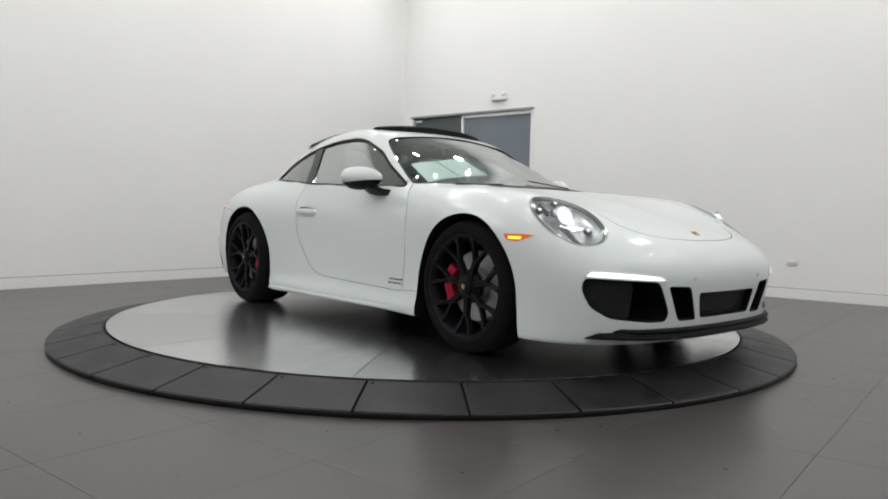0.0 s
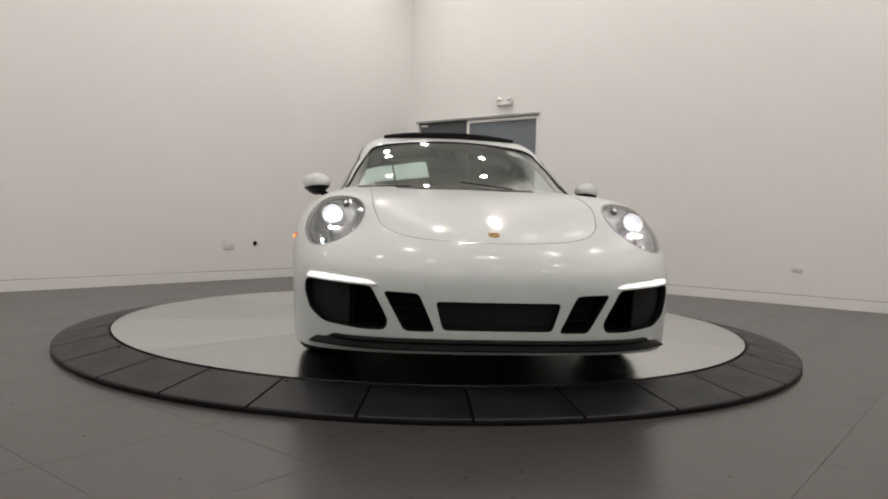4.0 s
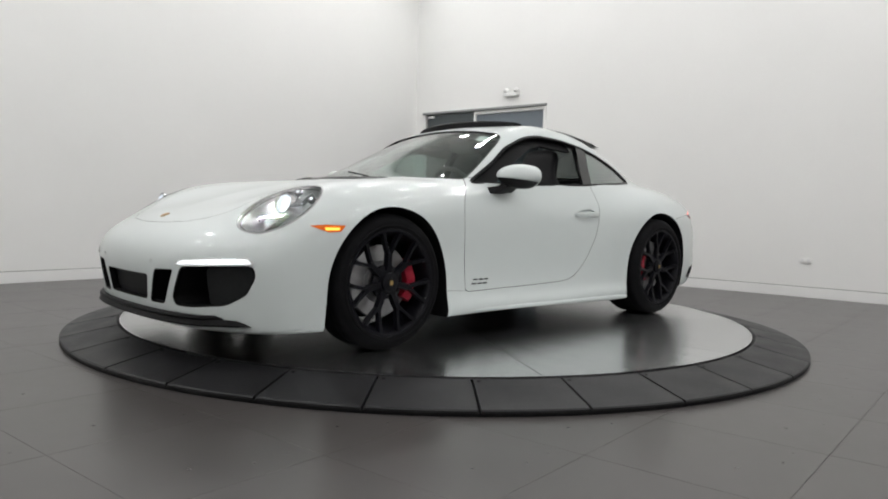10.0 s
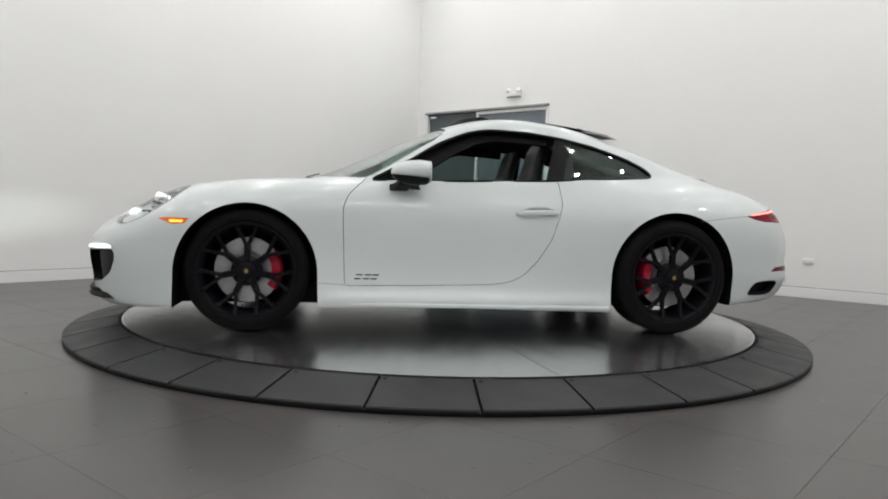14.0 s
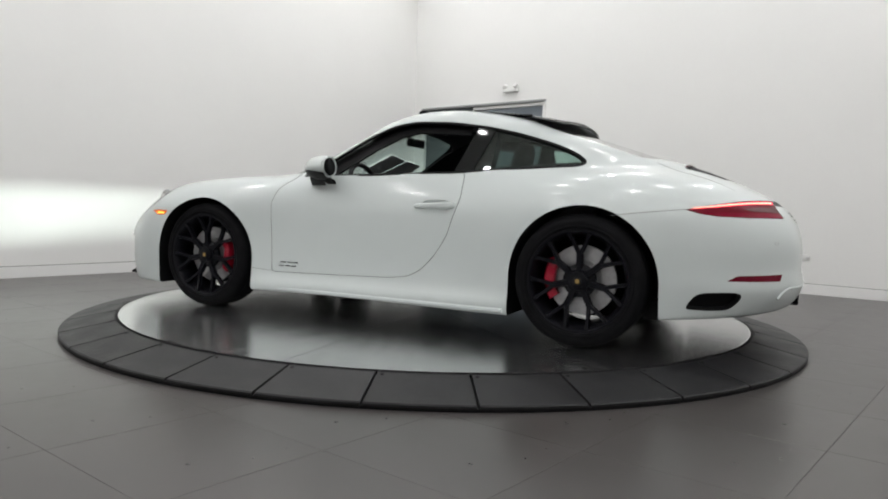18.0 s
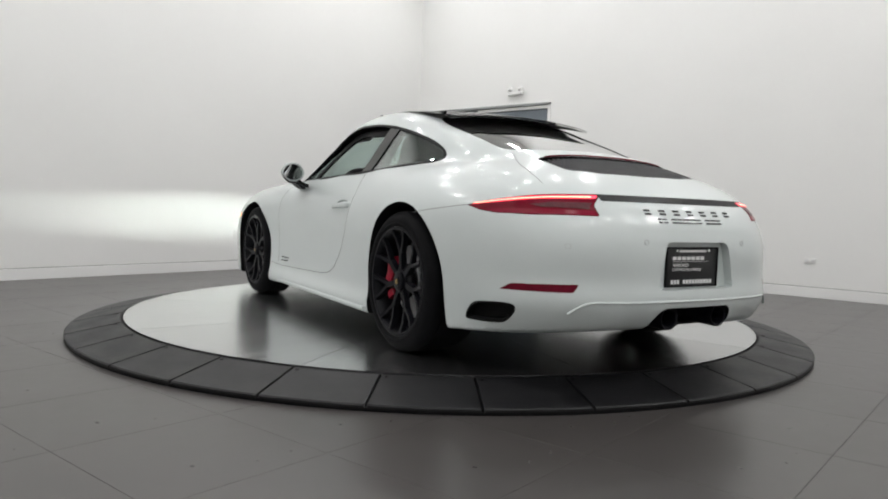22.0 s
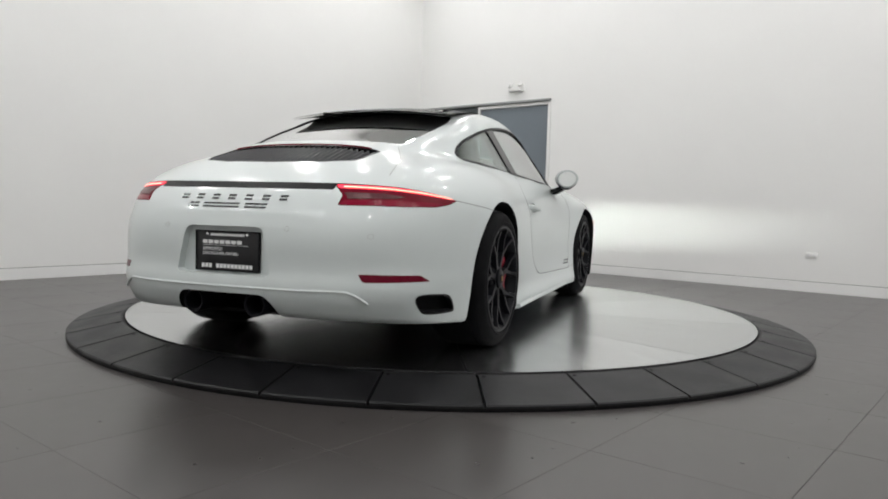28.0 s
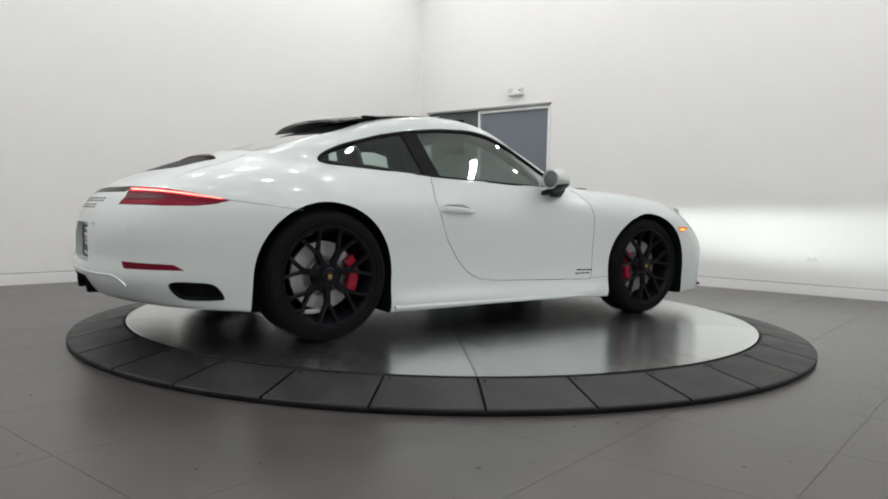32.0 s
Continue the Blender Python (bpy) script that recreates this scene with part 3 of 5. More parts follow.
def skin(f, lo, hi, h):
    """A closed mesh where f = 0, with one corner in each cell that the surface crosses, drawn onto the surface."""
    half = int(round(hi[1] / h)) * h
    ax = [np.arange(lo[0], hi[0] + h, h), np.arange(-half - h / 2, half + h, h), np.arange(lo[2], hi[2] + h, h)]
    n = [len(a) for a in ax]
    P = np.stack(np.meshgrid(ax[0], ax[1][n[1] // 2:], ax[2], indexing="ij"), -1)
    F = np.concatenate([f(c.reshape(-1, 3)) for c in np.array_split(P, 24)]).reshape(P.shape[:3])
    F = np.concatenate([F[:, ::-1], F], 1)
    lo = [a[0] for a in ax]
    S = F < 0
    cells = np.zeros([k - 1 for k in n], int)
    for i in (0, 1):
        for j in (0, 1):
            for k in (0, 1):
                cells += S[i:n[0] - 1 + i, j:n[1] - 1 + j, k:n[2] - 1 + k]
    mix = (cells > 0) & (cells < 8)
    idx = -np.ones(mix.shape, int)
    idx[mix] = np.arange(mix.sum())
    c = np.argwhere(mix)
    V = np.array(lo) + (c + 0.5) * h
    for _ in range(5):
        g = slope(f, V)
        V = V - np.clip((f(V) / np.maximum((g * g).sum(1), 0.2))[:, None] * g, -h, h)
    quads = []
    for d in range(3):
        a, b = [k for k in range(3) if k != d]
        s0 = [slice(1, -1)] * 3
        s1 = [slice(1, -1)] * 3
        s0[d], s1[d] = slice(0, n[d] - 1), slice(1, n[d])
        X = S[tuple(s0)] != S[tuple(s1)]
        e = np.argwhere(X)
        e[:, a] += 1
        e[:, b] += 1
        q = []
        for da, db in ((-1, -1), (0, -1), (0, 0), (-1, 0)):
            t = e.copy()
            t[:, a] += da
            t[:, b] += db
            q.append(idx[t[:, 0], t[:, 1], t[:, 2]])
        q = np.stack(q, 1)
        quads.append(q)
    Q = np.concatenate(quads)
    nor = np.cross(V[Q[:, 2]] - V[Q[:, 0]], V[Q[:, 3]] - V[Q[:, 1]])
    wrong = (nor * slope(f, V[Q].mean(1))).sum(1) < 0
    Q[wrong] = Q[wrong][:, ::-1]
    me = bpy.data.meshes.new("skin")
    me.from_pydata(V.tolist(), [], Q.tolist())
    me.update()
    return me


def dress(me, name, f, mats, pick):
    """Smooth normals from the shape itself on its skin, flat ones on cut faces; pick gives each face its material."""
    n, nl = len(me.polygons), len(me.loops)
    co, lv = np.zeros(len(me.vertices) * 3), np.zeros(nl, int)
    me.vertices.foreach_get("co", co)
    me.loops.foreach_get("vertex_index", lv)
    co = co.reshape(-1, 3)
    cen, nor, tot = np.zeros(n * 3), np.zeros(n * 3), np.zeros(n, int)
    me.polygons.foreach_get("center", cen), me.polygons.foreach_get("normal", nor), me.polygons.foreach_get("loop_total", tot)
    cen, nor = cen.reshape(-1, 3), nor.reshape(-1, 3)
    g = slope(f, co)
    g /= np.linalg.norm(g, axis=1)[:, None] + 1e-9
    gc = slope(f, cen)
    gc /= np.linalg.norm(gc, axis=1)[:, None] + 1e-9
    on = (np.abs(f(cen)) < 0.006) & ((gc * nor).sum(1) > 0.8)
    lf = np.repeat(np.arange(n), tot)
    ln = np.where(on[lf][:, None], g[lv], nor[lf])
    me.name = name
    me.materials.clear()
    for m in mats:
        me.materials.append(m)
    me.polygons.foreach_set("material_index", pick(cen, nor, on).astype(int))
    me.polygons.foreach_set("use_smooth", [True] * n)
    me.normals_split_custom_set(ln.tolist())
    me.update()
    return me


def axes(origin, n, right):
    """A frame at origin whose third axis is n and whose first lies towards right."""
    n, r = Vector(n).normalized(), Vector(right)
    r = (r - n * r.dot(n)).normalized()
    m = Matrix((r, n.cross(r), n)).transposed().to_4x4()
    m.translation = origin
    return m


def mirrored(m):
    return Matrix.Diagonal((1, -1, 1, 1)) @ m


def drape(outline, m, lift=0.002, thick=0.004, step=0.04, flip=False, f=outer):
    """A pane or plate with the given outline, laid by m, dropped along its axis onto the body's skin, lift above it."""
    bm = bmesh.new()
    bm.faces.new([bm.verts.new((x, y, 0)) for x, y in outline])
    o = np.array(outline)
    for k in (0, 1):
        for s in np.arange(o[:, k].min() + step, o[:, k].max() - step * 0.3, step):
            no = [0, 0, 0]
            no[k] = 1
            co = [0, 0, 0]
            co[k] = s
            bmesh.ops.bisect_plane(bm, geom=bm.verts[:] + bm.edges[:] + bm.faces[:], plane_co=co, plane_no=no)
    bm.transform(m)
    vs = bm.verts[:]
    P = np.array([v.co for v in vs])
    d = np.array(m.to_3x3() @ Vector((0, 0, 1)))
    if flip:
        P, d = P * (1, -1, 1), d * (1, -1, 1)
    d /= np.linalg.norm(d)
    # walk in along the axis from outside until the skin is met
    t = np.full(len(P), 0.45)
    for _ in range(34):
        t -= np.clip((f(P + t[:, None] * d) - lift) * 0.85, -0.05, 0.09)
    P = P + t[:, None] * d
    for v, p in zip(vs, P):
        v.co = p
    g = slope(f, P)
    g /= np.linalg.norm(g, axis=1)[:, None]
    faces = bm.faces[:]
    low = {v: bm.verts.new(Vector(p - thick * q)) for v, p, q in zip(vs, P, g)}
    edges = [e for e in bm.edges if e.is_boundary]
    for fc in faces:
        bm.faces.new([low[v] for v in fc.verts][::-1])
    for e in edges:
        a, b = e.verts
        bm.faces.new((a, b, low[b], low[a]))
    return bm


# ---- outlines on the car ----
SIDE_L = axes((0, 1.3, 0), (0, 1, 0), (1, 0, 0))          # seen from the car's left: (x, -z)
FRONT = axes((2.6, 0, 0), (1, 0, 0), (0, 1, 0))           # seen from ahead: (y, z)
REAR = axes((-2.6, 0, 0), (-1, 0, 0), (0, -1, 0))         # seen from behind: (-y, z)
ABOVE = axes((0, 0, 1.6), (0, 0, 1), (1, 0, 0))           # (x, y)
LAMP = axes((1.775, 0.70, 0.70), (0.62, 0.30, 0.72), (-0.75, 0.12, 0.6))
TAILLAMP = axes((-2.0, 0.70, 0.75), (-0.70, 0.70, 0.10), (-0.7, -0.7, 0))


def xz(points):
    return [(x, -z) for x, z in points]


def grow(outline, d):
    """Pushes a closed outline outwards by d."""
    p = np.array(outline)
    a, b = np.roll(p, 1, 0), np.roll(p, -1, 0)
    t = b - a
    n = np.stack([t[:, 1], -t[:, 0]], 1)
    n /= np.linalg.norm(n, axis=1)[:, None] + 1e-9
    area = ((p[:, 0] * b[:, 1]) - (b[:, 0] * p[:, 1])).sum()
    return [tuple(q) for q in p + n * d * (1 if area > 0 else -1)]


WINDOW = chamfered([(0.60, 0.872), (0.36, 1.0), (0.18, 1.115), (0.0, 1.19), (-0.14, 1.213), (-0.38, 1.205), (-0.60, 1.178), (-0.80, 1.137), (-1.02, 1.073), (-1.14, 1.022), (-1.2, 0.975), (-1.17, 0.952), (-0.95, 0.937), (-0.48, 0.903), (0.07, 0.881)], 0.05, 3)
DOOR = chamfered([(0.725, 0.268), (0.742, 0.70), (0.715, 0.78), (0.62, 0.872), (0.60, 0.90), (-0.47, 0.94), (-0.535, 0.90), (-0.545, 0.76), (-0.475, 0.545), (-0.40, 0.43), (-0.315, 0.342), (-0.23, 0.30), (-0.115, 0.286), (0.25, 0.276)], 0.025, 3)
HEADLAMP = rounded([(0.215, 0.0), (0.165, 0.102), (0.03, 0.148), (-0.105, 0.13), (-0.2, 0.066), (-0.228, -0.02), (-0.175, -0.105), (-0.04, -0.142), (0.095, -0.122), (0.185, -0.066)], 5)
TAILSHAPE = chamfered([(-0.283, -0.010), (-0.14, 0.012), (0.03, 0.034), (0.280, 0.052), (0.272, 0.03), (0.258, -0.004), (0.288, -0.050), (0.02, -0.056), (-0.14, -0.050), (-0.22, -0.035)], 0.012, 3)
GRILLE_C = chamfered([(-0.262, 0.372), (0.262, 0.372), (0.228, 0.252), (-0.228, 0.252)], 0.02, 3)
DUCT = chamfered([(0.33, 0.404), (0.476, 0.41), (0.385, 0.245), (0.258, 0.245)], 0.02, 3)
INTAKE = chamfered([(0.525, 0.428), (0.806, 0.443), (0.812, 0.39), (0.785, 0.31), (0.72, 0.263), (0.56, 0.245), (0.465, 0.246), (0.45, 0.285)], 0.022, 3)
DRL = chamfered([(0.50, 0.435), (0.525, 0.452), (0.66, 0.466), (0.79, 0.472), (0.805, 0.450), (0.66, 0.442)], 0.006, 2)
VENT_AT = axes((-1.90, 0.81, 0.285), (-0.40, 0.9, 0.0), (-0.9, -0.4, 0))
VENT = rounded([(-0.135, -0.035), (-0.09, 0.03), (0.0, 0.045), (0.105, 0.045), (0.12, 0.015), (0.07, -0.035), (0.0, -0.045), (-0.09, -0.045)], 4)
PLATE_WELL = chamfered([(-0.235, 0.40), (0.235, 0.40), (0.19, 0.60), (-0.19, 0.60)], 0.03, 3)
PIPE_CUT = chamfered([(-0.30, 0.1), (-0.235, 0.29), (-0.20, 0.325), (0.20, 0.325), (0.235, 0.29), (0.30, 0.1)], 0.03, 3)
SCREEN = [(0.97, 0.0), (0.955, 0.22), (0.897, 0.42), (0.805, 0.595), (0.70, 0.672), (0.63, 0.706), (0.585, 0.70), (0.36, 0.640), (0.21, 0.588), (0.135, 0.556), (0.118, 0.50), (0.119, 0.36), (0.12, 0.18), (0.12, 0.0)]
BACKLIGHT = [(-0.80, 0.0), (-0.80, 0.2), (-0.815, 0.38), (-0.86, 0.465), (-0.95, 0.485), (-1.2, 0.475), (-1.44, 0.455), (-1.51, 0.425), (-1.55, 0.3), (-1.57, 0.15), (-1.575, 0.0)]
SUNROOF = [(-0.055, 0.0), (-0.06, 0.30), (-0.08, 0.385), (-0.11, 0.41), (-0.5, 0.435), (-0.55, 0.41), (-0.585, 0.32), (-0.60, 0.0)]
DECK_GRILLE = [(-1.70, 0.0), (-1.696, 0.25), (-1.682, 0.405), (-1.695, 0.432), (-1.85, 0.418), (-1.893, 0.40), (-1.94, 0.25), (-1.955, 0.0)]
LID = [(2.102, 0.0), (2.094, 0.16), (2.066, 0.31), (2.01, 0.42), (1.915, 0.49), (1.76, 0.525), (1.5, 0.535), (1.2, 0.555), (0.95, 0.60), (0.98, 0.45), (1.02, 0.25), (1.035, 0.0)]


HANDLE_CUP = rounded([(-0.30, -0.714), (-0.335, -0.737), (-0.40, -0.744), (-0.465, -0.739), (-0.495, -0.717), (-0.465, -0.694), (-0.40, -0.688), (-0.335, -0.691)], 4)


def both(half, r=0.03):
    """A closed outline from its one half, mirrored over the car's middle."""
    return chamfered(half + [(x, -y) for x, y in half[::-1] if y > 1e-6], r, 3)


def car_body(h):
    body = skin(shell, (-2.36, -0.99, 0.06), (2.29, 0.99, 1.34), h)
    SIDE_R = mirrored(SIDE_L)
    # cutters that take away
    c = bmesh.new()
    for m in (SIDE_L, SIDE_R):
        prism_bm(xz(WINDOW), -0.9, 0.1, m, c)
    for m in (SIDE_L, SIDE_R):
        for cx, cz, rx, rz, d, spread in ((1.264, 0.325, 0.386, 0.394, 0.74, 0.012), (-1.246, 0.345, 0.392, 0.392, 0.78, 0.006)):
            arch = [(cx + rx * math.cos(a), -cz - rz * math.sin(a)) for a in np.linspace(0, math.pi, 49)]
            prism_bm([(cx + rx + spread, 0.05)] + arch + [(cx - rx - spread, 0.05)], -d, 0.2, m, c)
    bmesh.ops.recalc_face_normals(c, faces=c.faces)
    body = boolean(body, mesh_of(c), "DIFFERENCE")
    c = bmesh.new()
    prism_bm(both(SCREEN), -0.735, 0.2, ABOVE, c)
    prism_bm(both(BACKLIGHT), -0.73, 0.2, ABOVE, c)
    prism_bm(both(SUNROOF), -0.56, 0.2, ABOVE, c)
    bmesh.ops.recalc_face_normals(c, faces=c.faces)
    cut1 = boolean(body, mesh_of(c), "DIFFERENCE")
    c = bmesh.new()
    prism_bm(both(DECK_GRILLE, 0.012), -0.78, 0.2, ABOVE, c)
    prism_bm(GRILLE_C, -0.5, 0.2, FRONT, c)
    for s in (1, -1):
        fl = Matrix.Diagonal((1, s, 1, 1))
        prism_bm(DUCT, -0.52, 0.2, fl @ FRONT, c)
        prism_bm(INTAKE, -0.72, 0.2, fl @ FRONT, c)
        prism_bm(HEADLAMP, -0.13, 0.2, fl @ LAMP, c)
        prism_bm(TAILSHAPE, -0.11, 0.25, fl @ TAILLAMP, c)
        prism_bm(VENT, -0.06, 0.2, fl @ VENT_AT, c)
        prism_bm(HANDLE_CUP, -0.468, 0.0, fl @ SIDE_L, c)
    prism_bm(PLATE_WELL, -0.352, 0.2, REAR, c)
    prism_bm(PIPE_CUT, -0.6, 0.3, REAR, c)
    bmesh.ops.recalc_face_normals(c, faces=c.faces)
    return boolean(cut1, mesh_of(c), "DIFFERENCE")


def paint_pick(cen, nor, on):
    """0 paint, 1 dark seals and cut faces with the gaps' shade in the colour, 2 cabin lining."""
    out = np.abs(outer(cen)) < 0.006
    k = np.where(on & out, 0, 1)
    k[(~out) & (np.abs(hollow_full(cen)) < 0.006)] = 2
    # recess walls of the plate well and the cut for the tailpipes' surround stay painted
    well = (cen[:, 0] < -2.2) & (np.abs(cen[:, 1]) < 0.24) & (cen[:, 2] > 0.39) & (cen[:, 2] < 0.61)
    k[well] = 0
    cup = (np.abs(cen[:, 0] + 0.40) < 0.105) & (np.abs(cen[:, 2] - 0.716) < 0.034) & (np.abs(cen[:, 1]) > 0.78)
    k[cup] = 0
    # the underside is bare dark undercoat
    k[(nor[:, 2] < -0.97) & (cen[:, 2] < 0.26)] = 1
    return k


# ---- the car ----
OFF = (-0.025, 0.105)
SHIFT = pose(OFF[0], OFF[1], 0)
car = new("sports_car")
tagged(car, "white sports coupe with black wheels, red calipers and open sunroof", "car")


def on_car(name, bm, mat, label="", m=None, smooth=40):
    """A part straight under the car, in car space."""
    return part(name, bm, mat, car, label, SHIFT if m is None else SHIFT @ m, smooth)


CUT = [M_PAINT, M_DARK, M_CABIN]


def panel_cutter(outline, m, lo, hi, d=0.0):
    c = prism_bm(grow(outline, d) if d else outline, lo, hi, m)
    bmesh.ops.recalc_face_normals(c, faces=c.faces)
    return mesh_of(c)


def split(body, outline, m, lo, hi, gap=0.002):
    """Cuts a panel out of the body; gives the panel and the rest, with an open joint between them."""
    keep = body.copy()
    return boolean(keep, panel_cutter(outline, m, lo, hi), "INTERSECT"), boolean(body, panel_cutter(outline, m, lo - 0.004, hi, gap * 1.6), "DIFFERENCE")


def build_body():
    body = car_body(0.0215)
    door_l, body = split(body, xz(DOOR), SIDE_L, -0.62, 0.0)
    door_r, body = split(body, xz(DOOR), mirrored(SIDE_L), -0.62, 0.0)
    lid, body = split(body, both(LID, 0.04), ABOVE, -1.04, 0.0, 0.0015)
    b = on_car("body", dress(body, "body", shell, CUT, paint_pick), None, "white painted steel body shell")
    dl = on_car("door", dress(door_l, "door", shell, CUT, paint_pick), None, "white door with its window lowered")
    dr = on_car("door", dress(door_r, "door", shell, CUT, paint_pick), None, "white door with its window closed")
    hood = on_car("front_lid", dress(lid, "front_lid", shell, CUT, paint_pick), None, "white front luggage lid")
    return b, dl, dr, hood


body, door_left, door_right, front_lid = build_body()


def on_skin(outline, m, lift, flip=False, f=outer):
    """The outline's points, laid by m and dropped along its axis to lift above the skin."""
    d = np.array(m.to_3x3() @ Vector((0, 0, 1)))
    P = np.array([m @ Vector((x, y, 0)) for x, y in outline])
    if flip:
        P, d = P * (1, -1, 1), d * (1, -1, 1)
    t = np.full(len(P), 0.45)
    for _ in range(34):
        t -= np.clip((f(P + t[:, None] * d) - lift) * 0.85, -0.05, 0.09)
    return P + t[:, None] * d


def band(outline, inset, m, lift, thick, flip=False, f=outer):
    """A narrow frame that runs round an outline on the skin."""
    o, i = outline, grow(outline, -inset)
    bm = bmesh.new()
    P = on_skin(list(o) + list(i), m, lift, flip, f)
    g = slope(f, P)
    g /= np.linalg.norm(g, axis=1)[:, None]
    a, b = [bm.verts.new(p) for p in P], [bm.verts.new(p) for p in P - thick * g]
    n = len(o)
    for k in range(n):
        j = (k + 1) % n
        bm.faces.new((a[k], a[j], a[n + j], a[n + k]))
        bm.faces.new((b[k], b[n + k], b[n + j], b[j]))
        bm.faces.new((a[k], b[k], b[j], a[j]))
        bm.faces.new((a[n + k], a[n + j], b[n + j], b[n + k]))
    return bm


def no_shadow(ob):
    ob.visible_shadow = False
    return ob


def split_window(x_cut_low, x_cut_top, front):
    """The part of the side window before or behind a slanting line."""
    bm = bmesh.new()
    bm.faces.new([bm.verts.new((x, y, 0)) for x, y in grow(xz(WINDOW), 0.004)])
    a, b = Vector((x_cut_low, -0.9, 0)), Vector((x_cut_top, -1.2, 0))
    d = b - a
    no = Vector((-d.y, d.x, 0))
    if (no.x > 0) == front:
        no = -no
    bmesh.ops.bisect_plane(bm, geom=bm.verts[:] + bm.edges[:] + bm.faces[:], plane_co=a, plane_no=no, clear_outer=True)
    f = max(bm.faces, key=lambda q: q.calc_area())
    out = [(v.co.x, v.co.y) for v in f.verts]
    bm.free()
    return out


def glazing():
    ws = on_car("windscreen", drape(grow(both(SCREEN), 0.004), ABOVE, -0.006, 0.005, 0.06), M_SCREENGLASS, "clear raked windscreen")
    no_shadow(ws)
    part("sunband", band(both(SCREEN), 0.018, ABOVE, -0.0125, 0.002), M_TRIMBLACK, ws, "black ceramic border")
    rw = on_car("rear_window", drape(grow(both(BACKLIGHT), 0.004), ABOVE, -0.006, 0.005, 0.06), M_REARGLASS, "raked rear window")
    no_shadow(rw)
    part("border", band(both(BACKLIGHT), 0.009, ABOVE, -0.0125, 0.002), M_TRIMBLACK, rw, "black ceramic border")
    for flip, door in ((False, door_left), (True, door_right)):
        side = xz(WINDOW)
        on_car("window_trim", band(grow(side, 0.004), 0.012, SIDE_L, 0.002, 0.014, flip), M_TRIMBLACK, "black trim round the side windows")
        q = drape(split_window(-0.555, -0.60, False), SIDE_L, -0.007, 0.004, 0.05, flip)
        qw = no_shadow(on_car("quarter_window", q, M_QUARTERGLASS, "fixed rear quarter glass"))
        part("border", band(split_window(-0.555, -0.60, False), 0.026, SIDE_L, -0.0125, 0.002, flip), M_TRIMBLACK, qw, "black ceramic border")
        pil = [(-0.46, -0.895), (-0.57, -0.905), (-0.665, -1.172), (-0.56, -1.187)]
        on_car("door_pillar", drape(pil, SIDE_L, -0.001, 0.012, 0.05, flip), M_ROOFGLASS, "gloss black pillar")
        if flip:
            g = drape(split_window(-0.52, -0.58, True), SIDE_L, -0.008, 0.004, 0.05, flip)
            no_shadow(part("door_glass", g, M_DOORGLASS, door, "raised door glass"))


glazing()


def beam_bm(points, bm=None):
    """A bar of rectangular section through (centre, half width vector, half depth vector)."""
    b = bmesh.new()
    rings = []
    for p, w, d in points:
        p, w, d = Vector(p), Vector(w), Vector(d)
        rings.append([b.verts.new(p + i * w + j * d) for i, j in ((-1, -1), (1, -1), (0.7, 1), (-0.7, 1))])
    for p, q in zip(rings, rings[1:]):
        for k in range(4):
            b.faces.new((p[k], p[(k + 1) % 4], q[(k + 1) % 4], q[k]))
    b.faces.new(rings[0][::-1]), b.faces.new(rings[-1])
    return join(bm, b)


def spoke_mesh(reach):
    """A stem from the hub that forks into two arms; each arm runs along the edge of a straight-sided opening."""
    bm = bmesh.new()
    beam_bm([((0.05, 0, -0.036), (0, 0.021, 0), (0, 0, 0.014)), ((0.09, 0, -0.034), (0, 0.019, 0), (0, 0, 0.014)), ((0.136, 0, -0.031), (0, 0.019, 0), (0, 0, 0.013)), ((0.15, 0, -0.030), (0, 0.008, 0), (0, 0, 0.012))], bm)
    half, away = math.pi / 7, 0.057
    for s in (-1, 1):
        u, v = Vector((math.cos(half), s * math.sin(half), 0)), Vector((math.sin(half), -s * math.cos(half), 0))
        far = math.sqrt(reach ** 2 - away ** 2)
        pts = []
        for a, w, z in ((0.112, 0.0115, -0.0315), (0.15, 0.0115, -0.029), (0.20, 0.0105, -0.024), (far - 0.012, 0.0125, -0.015), (far + 0.004, 0.016, -0.011)):
            pts.append((a * u + away * v + Vector((0, 0, z)), w * v, (0, 0, 0.0125)))
        beam_bm(pts, bm)
    return finish(bm, "spoke", M_RIM, 35)


